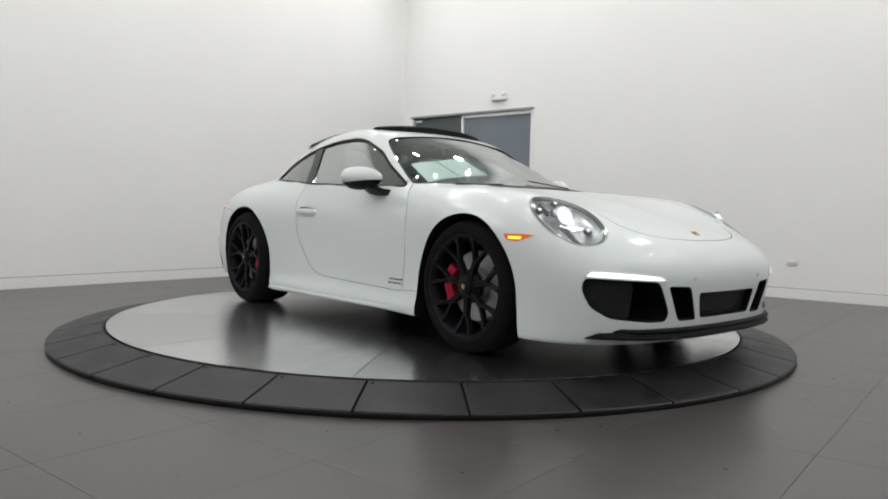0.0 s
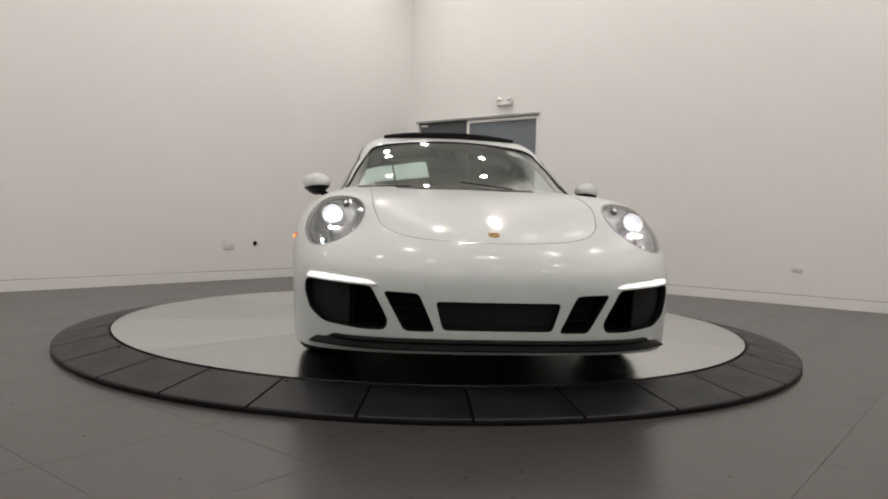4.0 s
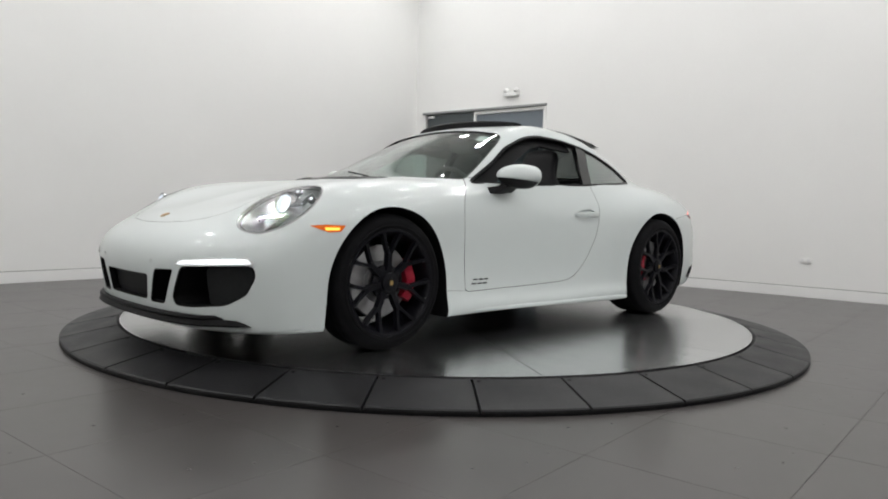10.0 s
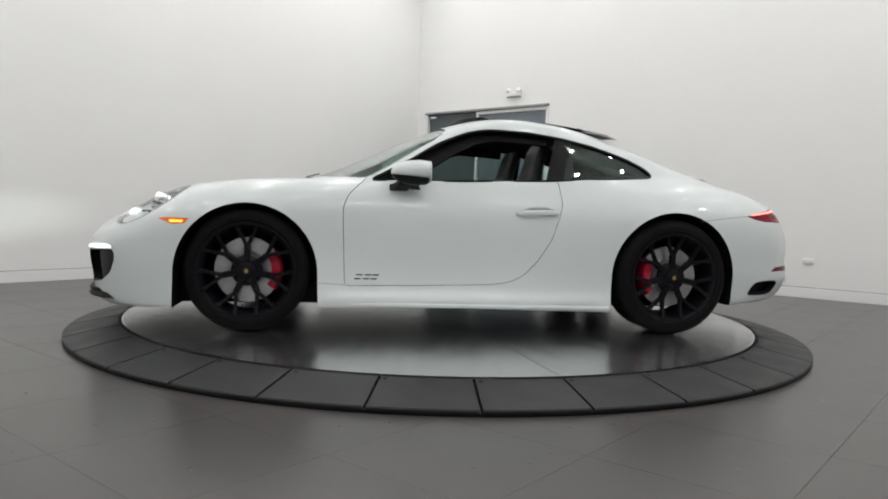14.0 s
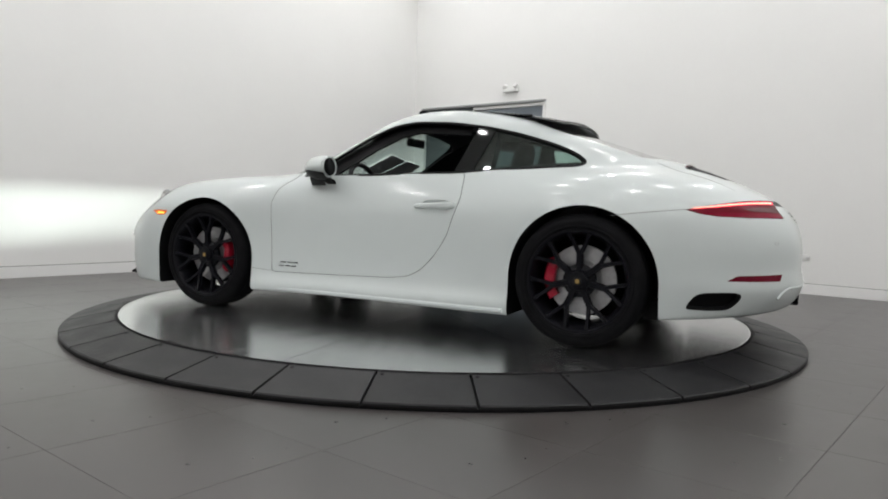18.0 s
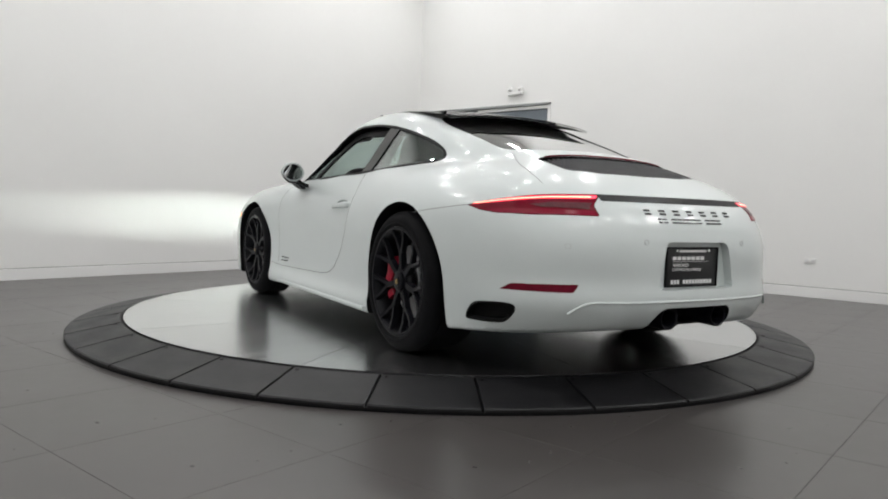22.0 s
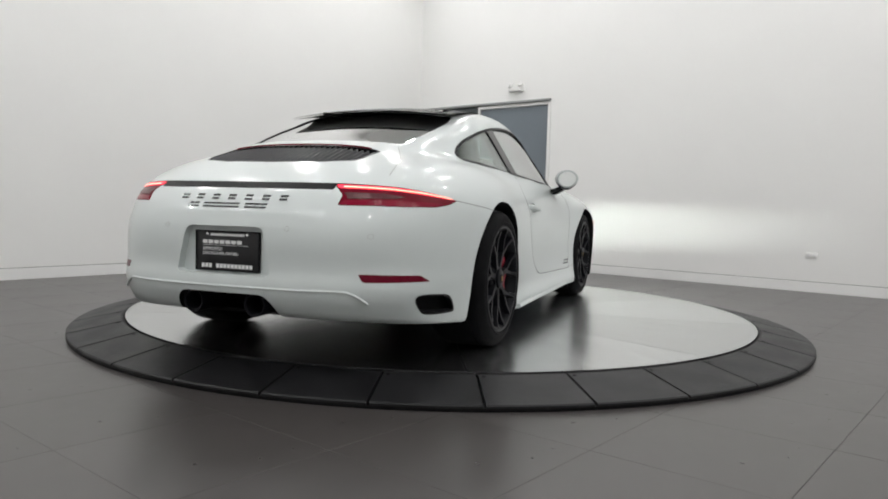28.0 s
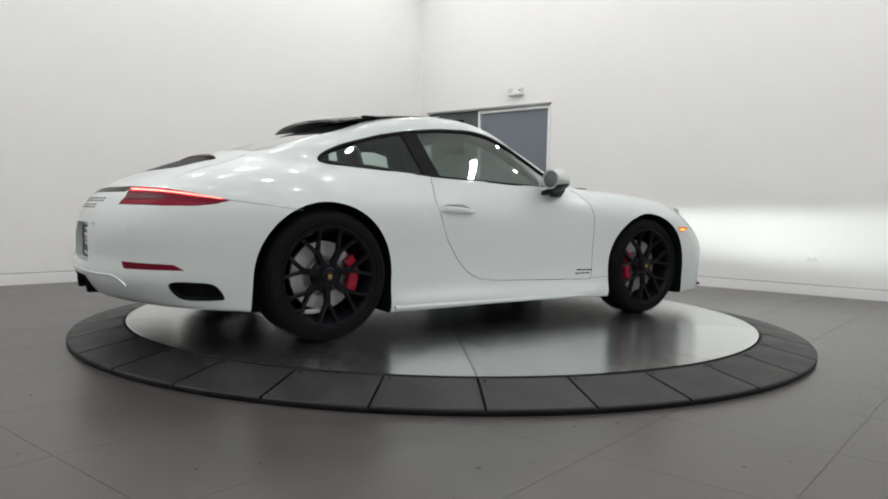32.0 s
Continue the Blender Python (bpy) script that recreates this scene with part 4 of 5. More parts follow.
def wheel(at, right, R, w, caliper):
    m = pose(*at, -90, 0, 0) if not right else pose(*at, 90, 0, 0)
    rim = on_car("wheel", lathe_bm([(0.262, -0.014), (0.270, -0.004), (0.268, 0.002), (0.258, 0.002), (0.248, -0.008), (0.242, -0.035), (0.232, -0.06), (0.228, -w + 0.05), (0.245, -w + 0.02), (0.266, -w), (0.266, -w + 0.01), (0.255, -w + 0.03), (0.24, -0.07), (0.25, -0.03)], 72, close=True), M_RIM, "satin black centre-lock alloy wheel", m)
    tyre = lathe_bm([(0.250, -0.02), (0.264, -0.006), (0.272, 0.003), (0.285, 0.006), (0.289, 0.003), (0.30, 0.004), (0.318, -0.003), (R - 0.012, -0.018), (R - 0.004, -0.032), (R - 0.001, -0.05), (R, -0.07), (R - 0.007, -0.0705), (R - 0.007, -0.078), (R, -0.0785), (R, -w / 2 - 0.006), (R - 0.007, -w / 2 - 0.005), (R - 0.007, -w / 2 + 0.004), (R, -w / 2 + 0.005), (R, -w + 0.05), (R - 0.012, -w + 0.018), (0.31, -w - 0.004), (0.27, -w), (0.25, -w + 0.03)], 96, close=True)
    part("tyre", tyre, M_RUBBER, rim, "low-profile black tyre")
    sp = spoke_mesh(0.247)
    for k in range(7):
        part("spoke", sp, None, rim, m=pose(0, 0, 0, 0, 0, 360 / 7 * (k + 0.5) + 90))
    part("hub", lathe_bm([(0.0, -0.06), (0.088, -0.06), (0.086, -0.042), (0.062, -0.03), (0.06, -0.022), (0.05, -0.022), (0.048, -0.012), (0.040, -0.008), (0.0, -0.008)], 32), M_RIM, rim, "black centre-lock nut")
    part("cap", lathe_bm([(0, -0.003), (0.022, -0.004), (0.024, -0.009)], 24), M_PLASTIC, rim, "dark cap")
    part("badge", prism_bm([(0.008, -0.011), (0.011, 0.008), (0.0, 0.013), (-0.011, 0.008), (-0.008, -0.011)], -0.004, -0.001), M_GOLD, rim, "small gold crest")
    part("brake_disc", lathe_bm([(0.06, -0.075), (0.085, -0.075), (0.085, -0.086), (0.108, -0.082), (0.108, -0.098), (0.182, -0.098), (0.182, -0.13), (0.06, -0.13)], 64, close=True), M_ROTOR, rim, "steel brake disc")
    cal = bmesh.new()
    n, ring0, prev = 10, None, None
    for k in range(n + 1):
        a = math.radians(-35 + 70 * k / n) + (0 if caliper > 0 else math.pi)
        c, s = math.cos(a), math.sin(a)
        bulge = 0.006 * math.sin(math.pi * k / n) + (0.006 if k % 4 in (1, 2) else 0)
        ring = [cal.verts.new((r * c, r * s, z)) for r, z in ((0.134, -0.085), (0.134, -0.055 + bulge), (0.15, -0.046 + bulge), (0.18, -0.046 + bulge), (0.194, -0.06), (0.194, -0.15), (0.188, -0.15), (0.188, -0.085))]
        if prev:
            for i in range(8):
                cal.faces.new((prev[i], prev[(i + 1) % 8], ring[(i + 1) % 8], ring[i]))
        else:
            ring0 = ring
        prev = ring
    cal.faces.new(ring0), cal.faces.new(prev[::-1])
    part("caliper", cal, M_CALIPER, rim, "red painted brake caliper", smooth=50)
    part("liner", lathe_bm([(0.16, -w + 0.02), (0.0, -w + 0.02)], 32), M_BLACK, rim, smooth=0)


for right in (False, True):
    s = -1 if right else 1
    wheel((1.264, s * 0.884, 0.343), right, 0.343, 0.245, -1)
    wheel((-1.239, s * 0.912, 0.347), right, 0.347, 0.300, 1)


def flipper(s):
    return Matrix.Diagonal((1, s, 1, 1))


def ellipsoid_bm(c, r, n=24, m=None, bm=None):
    b = bmesh.new()
    bmesh.ops.create_uvsphere(b, u_segments=n, v_segments=n // 2, radius=1)
    for v in b.verts:
        v.co = Vector((v.co.x * r[0], v.co.y * r[1], v.co.z * r[2]))
    if m is not None:
        b.transform(m)
    b.transform(Matrix.Translation(c))
    return join(bm, b)


def headlamp(s):
    fl = flipper(s)
    lens = no_shadow(on_car("headlight", drape(grow(HEADLAMP, -0.002), LAMP, 0.0, 0.003, 0.03, s < 0), M_LENS, "clear headlight lens, lamp switched on"))
    part("bezel", band(HEADLAMP, 0.007, LAMP, 0.001, 0.012, s < 0), M_STEEL, lens, "grey rim of the lamp")
    m = fl @ LAMP
    rimline = np.array(on_skin(grow(HEADLAMP, -0.003), LAMP, -0.006, s < 0))
    mid, ahead = rimline.mean(0), np.array((m.to_3x3() @ Vector((0, 0, 1))).normalized())
    bowl = bmesh.new()
    rings = [[bowl.verts.new(Vector(q)) for q in mid + (rimline - mid) * k - ahead * d] for k, d in ((1.0, 0.0), (0.975, 0.018), (0.90, 0.040), (0.74, 0.066), (0.48, 0.085), (0.2, 0.094))]
    for p, q in zip(rings, rings[1:]):
        for k in range(len(p)):
            j = (k + 1) % len(p)
            bowl.faces.new((p[k], p[j], q[j], q[k]))
    bowl.faces.new(rings[-1])
    part("reflector", bowl, M_BOWL, lens, "bright faceted reflector bowl")
    part("inner_frame", band(grow(HEADLAMP, -0.010), 0.010, LAMP, -0.012, 0.006, s < 0), M_LAMPDARK, lens, "dark inner frame of the lamp")
    brow = bmesh.new()
    beam_bm([(mid + np.array(m.to_3x3() @ Vector(q)), m.to_3x3() @ Vector((0, 0.005, 0)), ahead * 0.014) for q in ((0.16, -0.028, -0.03), (0.02, -0.035, -0.02), (-0.12, -0.03, -0.028), (-0.17, -0.01, -0.035))], brow)
    part("trim_bar", brow, M_STEEL, lens, "bright bar across the lamp", smooth=0)
    pj = (1.738, s * 0.705, 0.705)
    tube = lathe_bm([(0.046, 0.0), (0.052, 0.004), (0.052, -0.07), (0.046, -0.07)], 32, close=True)
    tube.transform(axes(pj, (0.93, 0.12 * s, 0.34), (0, 1, 0)) @ pose(0, 0, 0.042))
    part("projector", tube, M_CHROME, lens, "bright projector barrel")
    gl = lathe_bm([(0.045, 0.0), (0.036, 0.014), (0.018, 0.023), (0, 0.026)], 32)
    gl.transform(axes(pj, (0.93, 0.12 * s, 0.34), (0, 1, 0)) @ pose(0, 0, 0.010))
    part("projector_lens", gl, M_LEDDIM, lens, "glowing projector lens")
    for a, b in ((0.125, 0.055), (0.125, -0.05), (-0.09, 0.075), (-0.10, -0.07)):
        cell = box_bm((a - 0.017, b - 0.014, -0.045), (a + 0.017, b + 0.014, -0.024), 0.004)
        cell.transform(m)
        cell = part("led_cell", cell, M_LAMPDARK, lens, "dark square led holder", smooth=0)
        dot = box_bm((a - 0.008, b - 0.007, -0.026), (a + 0.008, b + 0.007, -0.020), 0.003)
        dot.transform(m)
        part("led", dot, M_LEDDIM, cell, "white daytime led")
    # low beam: a slot that throws forward under a flat hood
    z, x0, y = 0.658, 1.815, s * 0.70
    slot = bmesh.new()
    slot.faces.new([slot.verts.new(p) for p in ((x0, y - 0.02, z - 0.0028), (x0, y + 0.02, z - 0.0028), (x0, y + 0.02, z), (x0, y - 0.02, z))])
    part("low_beam", slot, M_BEAM, lens, "dipped beam emitter", smooth=0)
    box = box_bm((x0 - 0.01, y - 0.034, z + 0.0003), (x0 + 0.036, y + 0.034, z + 0.004))
    for e in (-1, 1):
        box_bm((x0 - 0.01, y + e * 0.032 - 0.002, z - 0.009), (x0 + 0.03, y + e * 0.032 + 0.002, z), bm=box)
    box_bm((x0 - 0.014, y - 0.034, z - 0.007), (x0 - 0.003, y + 0.034, z + 0.004), bm=box)
    box_bm((x0 - 0.003, y - 0.030, z - 0.009), (x0 + 0.030, y + 0.030, z - 0.0062), bm=box)
    part("beam_box", box, M_BLACK, lens, "dark box round the emitter", smooth=0)


def tail_lamp(s):
    fl = s < 0
    lens = on_car("tail_light", drape(grow(TAILSHAPE, -0.002), TAILLAMP, 0.0, 0.02, 0.03, fl), M_TAIL, "red led tail light, switched on")
    upper = chamfered([(-0.262, -0.009), (-0.12, 0.012), (0.04, 0.029), (0.268, 0.043), (0.262, 0.029), (0.04, 0.016), (-0.12, 0.0)], 0.005, 2)
    part("light_strip", drape(upper, TAILLAMP, 0.002, 0.006, 0.03, fl), M_TAILLED, lens, "glowing red strip")
    core = chamfered([(-0.245, -0.0035), (-0.08, 0.0135), (0.05, 0.0245), (0.245, 0.0375), (0.245, 0.0315), (0.05, 0.0195), (-0.08, 0.0085), (-0.235, -0.0055)], 0.002, 2)
    part("light_core", drape(core, TAILLAMP, 0.0035, 0.004, 0.03, fl), M_TAILCORE, lens, "white-hot core of the strip")
    mid = chamfered([(0.0, -0.010), (0.10, 0.002), (0.254, 0.008), (0.243, -0.008), (0.246, -0.021), (0.05, -0.021)], 0.005, 2)
    part("lens_insert", drape(mid, TAILLAMP, 0.002, 0.006, 0.03, fl), M_TAILDARK, lens, "smoked clear insert")
    low = chamfered([(-0.20, -0.032), (-0.06, -0.029), (0.258, -0.028), (0.278, -0.046), (0.02, -0.051), (-0.13, -0.046)], 0.003, 2)
    part("lower_band", drape(low, TAILLAMP, 0.002, 0.005, 0.03, fl), M_TAILBAND, lens, "dimly lit red lower band")


REFL_AT = axes((-2.07, 0.68, 0.405), (-0.72, 0.7, 0), (-0.7, -0.72, 0))


def side_bits(s):
    fl = s < 0
    f = flipper(s)
    headlamp(s)
    tail_lamp(s)
    on_car("rear_reflector", drape(chamfered([(-0.172, -0.018), (-0.12, 0.01), (0.155, 0.018), (0.135, -0.016)], 0.008, 2), REFL_AT, 0.001, 0.008, 0.04, fl), M_REFLECTOR, "dark red reflector")
    vent = on_car("rear_vent", band(VENT, 0.008, VENT_AT, 0.001, 0.03, fl), M_PLASTIC, "black side outlet in the rear bumper")
    # marker
    mk = on_car("side_marker", drape(chamfered([(1.735, -0.622), (1.66, -0.628), (1.565, -0.625), (1.59, -0.597), (1.65, -0.592)], 0.004, 2), SIDE_L, 0.002, 0.008, 0.03, fl), M_AMBER, "amber side marker, lit")
    part("marker_led", drape(chamfered([(1.67, -0.615), (1.595, -0.615), (1.60, -0.603), (1.665, -0.602)], 0.003, 2), SIDE_L, 0.003, 0.003, 0.03, fl), M_AMBERGLOW, mk, "glowing amber led")
    drl = on_car("daytime_lamp", drape(DRL, FRONT, 0.004, 0.02, 0.04, fl), M_LED, "slim white daytime running lamp, lit")
    part("surround", band(grow(DRL, 0.006), 0.007, FRONT, 0.005, 0.02, fl), M_CHROME, drl, "satin silver surround")
    # lower ducts
    ins = on_car("air_intake", band(grow(INTAKE, 0.001), 0.006, FRONT, -0.002, 0.02, fl), M_TRIMBLACK, "black lower air intake")
    for k in range(3):
        z = 0.285 + 0.046 * k
        blade = box_bm((1.90, 0.44, z), (1.935, 0.60, z + 0.005))
        blade.transform(f)
        part("flap", blade, M_BLACK, ins, "closed cooling flap", smooth=0)
    shut = drape(chamfered([(0.612, 0.425), (0.80, 0.436), (0.802, 0.385), (0.775, 0.312), (0.71, 0.268), (0.612, 0.256)], 0.02, 2), FRONT, -0.035, 0.006, 0.05, fl)
    part("blank", shut, M_GRILLE, ins, "dark grey blanking panel")
    part("divider", box_bm((1.96, s * 0.60 - 0.004, 0.25), (2.04, s * 0.60 + 0.004, 0.43)), M_TRIMBLACK, ins, smooth=0)
    # mirror
    door = door_right if fl else door_left
    sweep, seat_at = pose(0, 0, 0, 0, 0, -25), f @ pose(0.335, 0.905, 0.918)
    mir = ellipsoid_bm((0, 0, 0), (0.155, 0.076, 0.070), 32, sweep)
    low = ellipsoid_bm((0, 0, 0), (0.158, 0.077, 0.0725), 32, sweep)
    for v in mir.verts:
        v.co.x = max(v.co.x, -0.06)
        v.co.y *= 1 - 0.25 * max(0, -v.co.z / 0.066)
    for v in low.verts:
        v.co.x = max(v.co.x, -0.059)
        v.co.z = min(v.co.z, -0.026 + 0.10 * v.co.x)
        v.co.y *= 1 - 0.25 * max(0, -v.co.z / 0.066)
    mir.transform(seat_at)
    low.transform(seat_at)
    house = on_car("door_mirror", mir, M_PAINT, "white door mirror on a black foot")
    part("lower_shell", low, M_TRIMBLACK, house, "black lower shell")
    part("foot", beam_bm([((0.44, s * 0.77, 0.830), (0.055, 0, 0), (0, 0, 0.02)), ((0.42, s * 0.82, 0.838), (0.045, 0, 0), (0, 0, 0.02)), ((0.39, s * 0.885, 0.875), (0.045, 0, 0), (0, 0, 0.022))]), M_TRIMBLACK, house, "black foot")
    part("foot", beam_bm([((0.33, s * 0.80, 0.835), (0.03, 0, 0), (0, 0, 0.012)), ((0.34, s * 0.84, 0.85), (0.026, 0, 0), (0, 0, 0.011)), ((0.345, s * 0.875, 0.875), (0.026, 0, 0), (0, 0, 0.011))]), M_TRIMBLACK, house, "black foot")
    gl = lathe_bm([(0, 0), (1, 0)], 32)
    for v in gl.verts:
        v.co = (v.co.x * 0.064, v.co.y * 0.052, 0)
    gl.transform(seat_at @ axes((-0.0655, 0.019, 0.003), (-1, 0, 0.06), (0, 1, 0)))
    bz = lathe_bm([(1.13, 0.02), (1.16, 0.006), (1.12, 0.0), (0.0, 0.0)], 32)
    for v in bz.verts:
        v.co = (v.co.x * 0.062, v.co.y * 0.053, v.co.z * 0.5)
    bz.transform(seat_at @ axes((-0.0615, 0.019, 0.003), (-1, 0, 0), (0, 1, 0)))
    part("bezel", bz, M_PAINT, house, "white rim round the mirror glass")
    part("mirror_glass", gl, M_MIRROR, house, "mirror glass", smooth=0)
    # handle
    hd = bmesh.new()
    beam_bm([((x, y, z), (0, 0, h), (0, 0.008, 0)) for x, y, z, h in ((-0.262, 0.846, 0.706, 0.010), (-0.275, 0.862, 0.706, 0.014), (-0.30, 0.872, 0.707, 0.0165), (-0.40, 0.878, 0.711, 0.0165), (-0.475, 0.874, 0.714, 0.0185), (-0.505, 0.866, 0.715, 0.018), (-0.522, 0.846, 0.715, 0.012))], hd)
    bmesh.ops.bevel(hd, geom=hd.edges[:], offset=0.004, segments=2, affect="EDGES", profile=0.5)
    hd.transform(f)
    part("handle", hd, M_PAINT, door, "body-coloured pull handle")
    # letters on the door, drawn as plain slanting bars
    for x, w in ((0.675, 0.038), (0.625, 0.034), (0.583, 0.036)):
        for z0, z1 in ((0.304, 0.3115), (0.3265, 0.334)):
            c, d = (z0 - 0.304) * 0.5, (z1 - 0.304) * 0.5
            o = [(x - c, -z0), (x - w - c, -z0), (x - w - d, -z1), (x - d, -z1)]
            if fl:
                o = [(2 * 0.628 - q[0], q[1]) for q in o]
            part("lettering", drape(o, SIDE_L, 0.0015, 0.0012, 0.05, fl), M_LETTER, door, "black bar lettering")
    # sill blade
    sill = tube_bm([(0.83, s * 0.872, 0.164), (0.4, s * 0.878, 0.161), (-0.3, s * 0.884, 0.158), (-0.83, s * 0.892, 0.156)], 0.013, 8)
    on_car("side_skirt", sill, M_PAINT, "white side skirt edge")


for s in (1, -1):
    side_bits(s)


def skin_points(xs, ys, lift):
    """Points over the given places, lift above the body's skin."""
    p = np.stack([np.asarray(xs, float), np.asarray(ys, float), np.full(len(xs), 1.5)], 1)
    for _ in range(40):
        p[:, 2] -= (outer(p) - lift) * 0.75
    return p.tolist()


def front_details():
    g = on_car("centre_grille", band(grow(GRILLE_C, 0.001), 0.006, FRONT, -0.002, 0.02), M_TRIMBLACK, "black centre air intake")
    part("mesh_panel", drape(grow(GRILLE_C, -0.004), FRONT, -0.028, 0.006, 0.05), M_GRILLE, g, "dark grey honeycomb mesh")
    for k in range(4):
        z = 0.273 + 0.026 * k
        part("slat", box_bm((2.165, -0.245, z), (2.185, 0.245, z + 0.002)), M_BLACK, g, smooth=0)
    for s in (1, -1):
        d = on_car("air_duct", band(grow(DUCT, 0.001), 0.006, FRONT, -0.002, 0.02, s < 0), M_TRIMBLACK, "slim black duct beside the centre intake")
        for k in range(3):
            z = 0.285 + 0.042 * k
            part("slat", box_bm((2.09, s * 0.345 - 0.1, z), (2.11, s * 0.345 + 0.1, z + 0.005)), M_PLASTIC, d, smooth=0)
    # front lip
    ys = np.linspace(-0.755, 0.755, 61)
    nb = NOSE_BOW(np.abs(ys))
    bm = bmesh.new()
    rows = []
    for y, b in zip(ys, nb):
        e = max(0.0, (abs(y) - 0.62) / 0.13)
        x = 2.222 - b - 0.02 * e
        top, low = 0.216 + 0.008 * e, 0.167 + 0.006 * e
        rows.append([bm.verts.new(p) for p in ((x - 0.10, y * (1 - 0.05 * e), top + 0.004), (x + 0.008, y * (1 - 0.05 * e), top - 0.002), (x + 0.014, y * (1 - 0.04 * e), top - 0.012), (x + 0.004, y * (1 - 0.02 * e), top - 0.02), (x + 0.016, y * (1 + 0.03 * e), low + 0.008), (x + 0.008, y * (1 + 0.04 * e), low), (x - 0.10, y * (1 + 0.04 * e), low - 0.005))])
    for p, q in zip(rows, rows[1:]):
        for k in range(6):
            bm.faces.new((p[k], p[k + 1], q[k + 1], q[k]))
        bm.faces.new((p[6], p[0], q[0], q[6]))
    bm.faces.new(rows[0]), bm.faces.new(rows[-1][::-1])
    on_car("front_lip", bm, M_BLACK, "black front spoiler lip")
    crest = drape([(0.025, 0.0), (0.023, -0.024), (0.0, -0.037), (-0.023, -0.024), (-0.025, 0.0), (-0.015, 0.009), (0.015, 0.009)], axes((2.03, 0, 0.66), (0.45, 0, 0.9), (0, 1, 0)), 0.003, 0.004, 0.02)
    c = part("crest", crest, M_GOLD, front_lid, "gold shield badge")
    for a in (-1, 1):
        o = [(a * 0.002, -0.004 + a * 0.005), (a * 0.019, -0.004 + a * 0.005), (a * 0.017, -0.011 + a * 0.007), (a * 0.002, -0.011 + a * 0.007)]
        part("field", drape(o, axes((2.03, 0, 0.66), (0.45, 0, 0.9), (0, 1, 0)), 0.0042, 0.002, 0.02), M_REDBAR, c, "red field")
    for s in (1, -1):
        w = skin_points([0.965, 0.95, 0.925, 0.89], [s * 0.30 + dy for dy in (-0.02, -0.1, -0.2, -0.32)], 0.008)
        on_car("wiper", tube_bm(w, 0.004, 6), M_BLACK, "black windscreen wiper")
    on_car("cowl", drape([(0.985, -0.4), (1.03, -0.25), (1.043, 0.0), (1.03, 0.25), (0.985, 0.4), (0.92, 0.40), (0.965, 0.2), (0.978, 0.0), (0.965, -0.2), (0.92, -0.4)], ABOVE, 0.003, 0.006, 0.06), M_PLASTIC, "black cowl panel")


front_details()


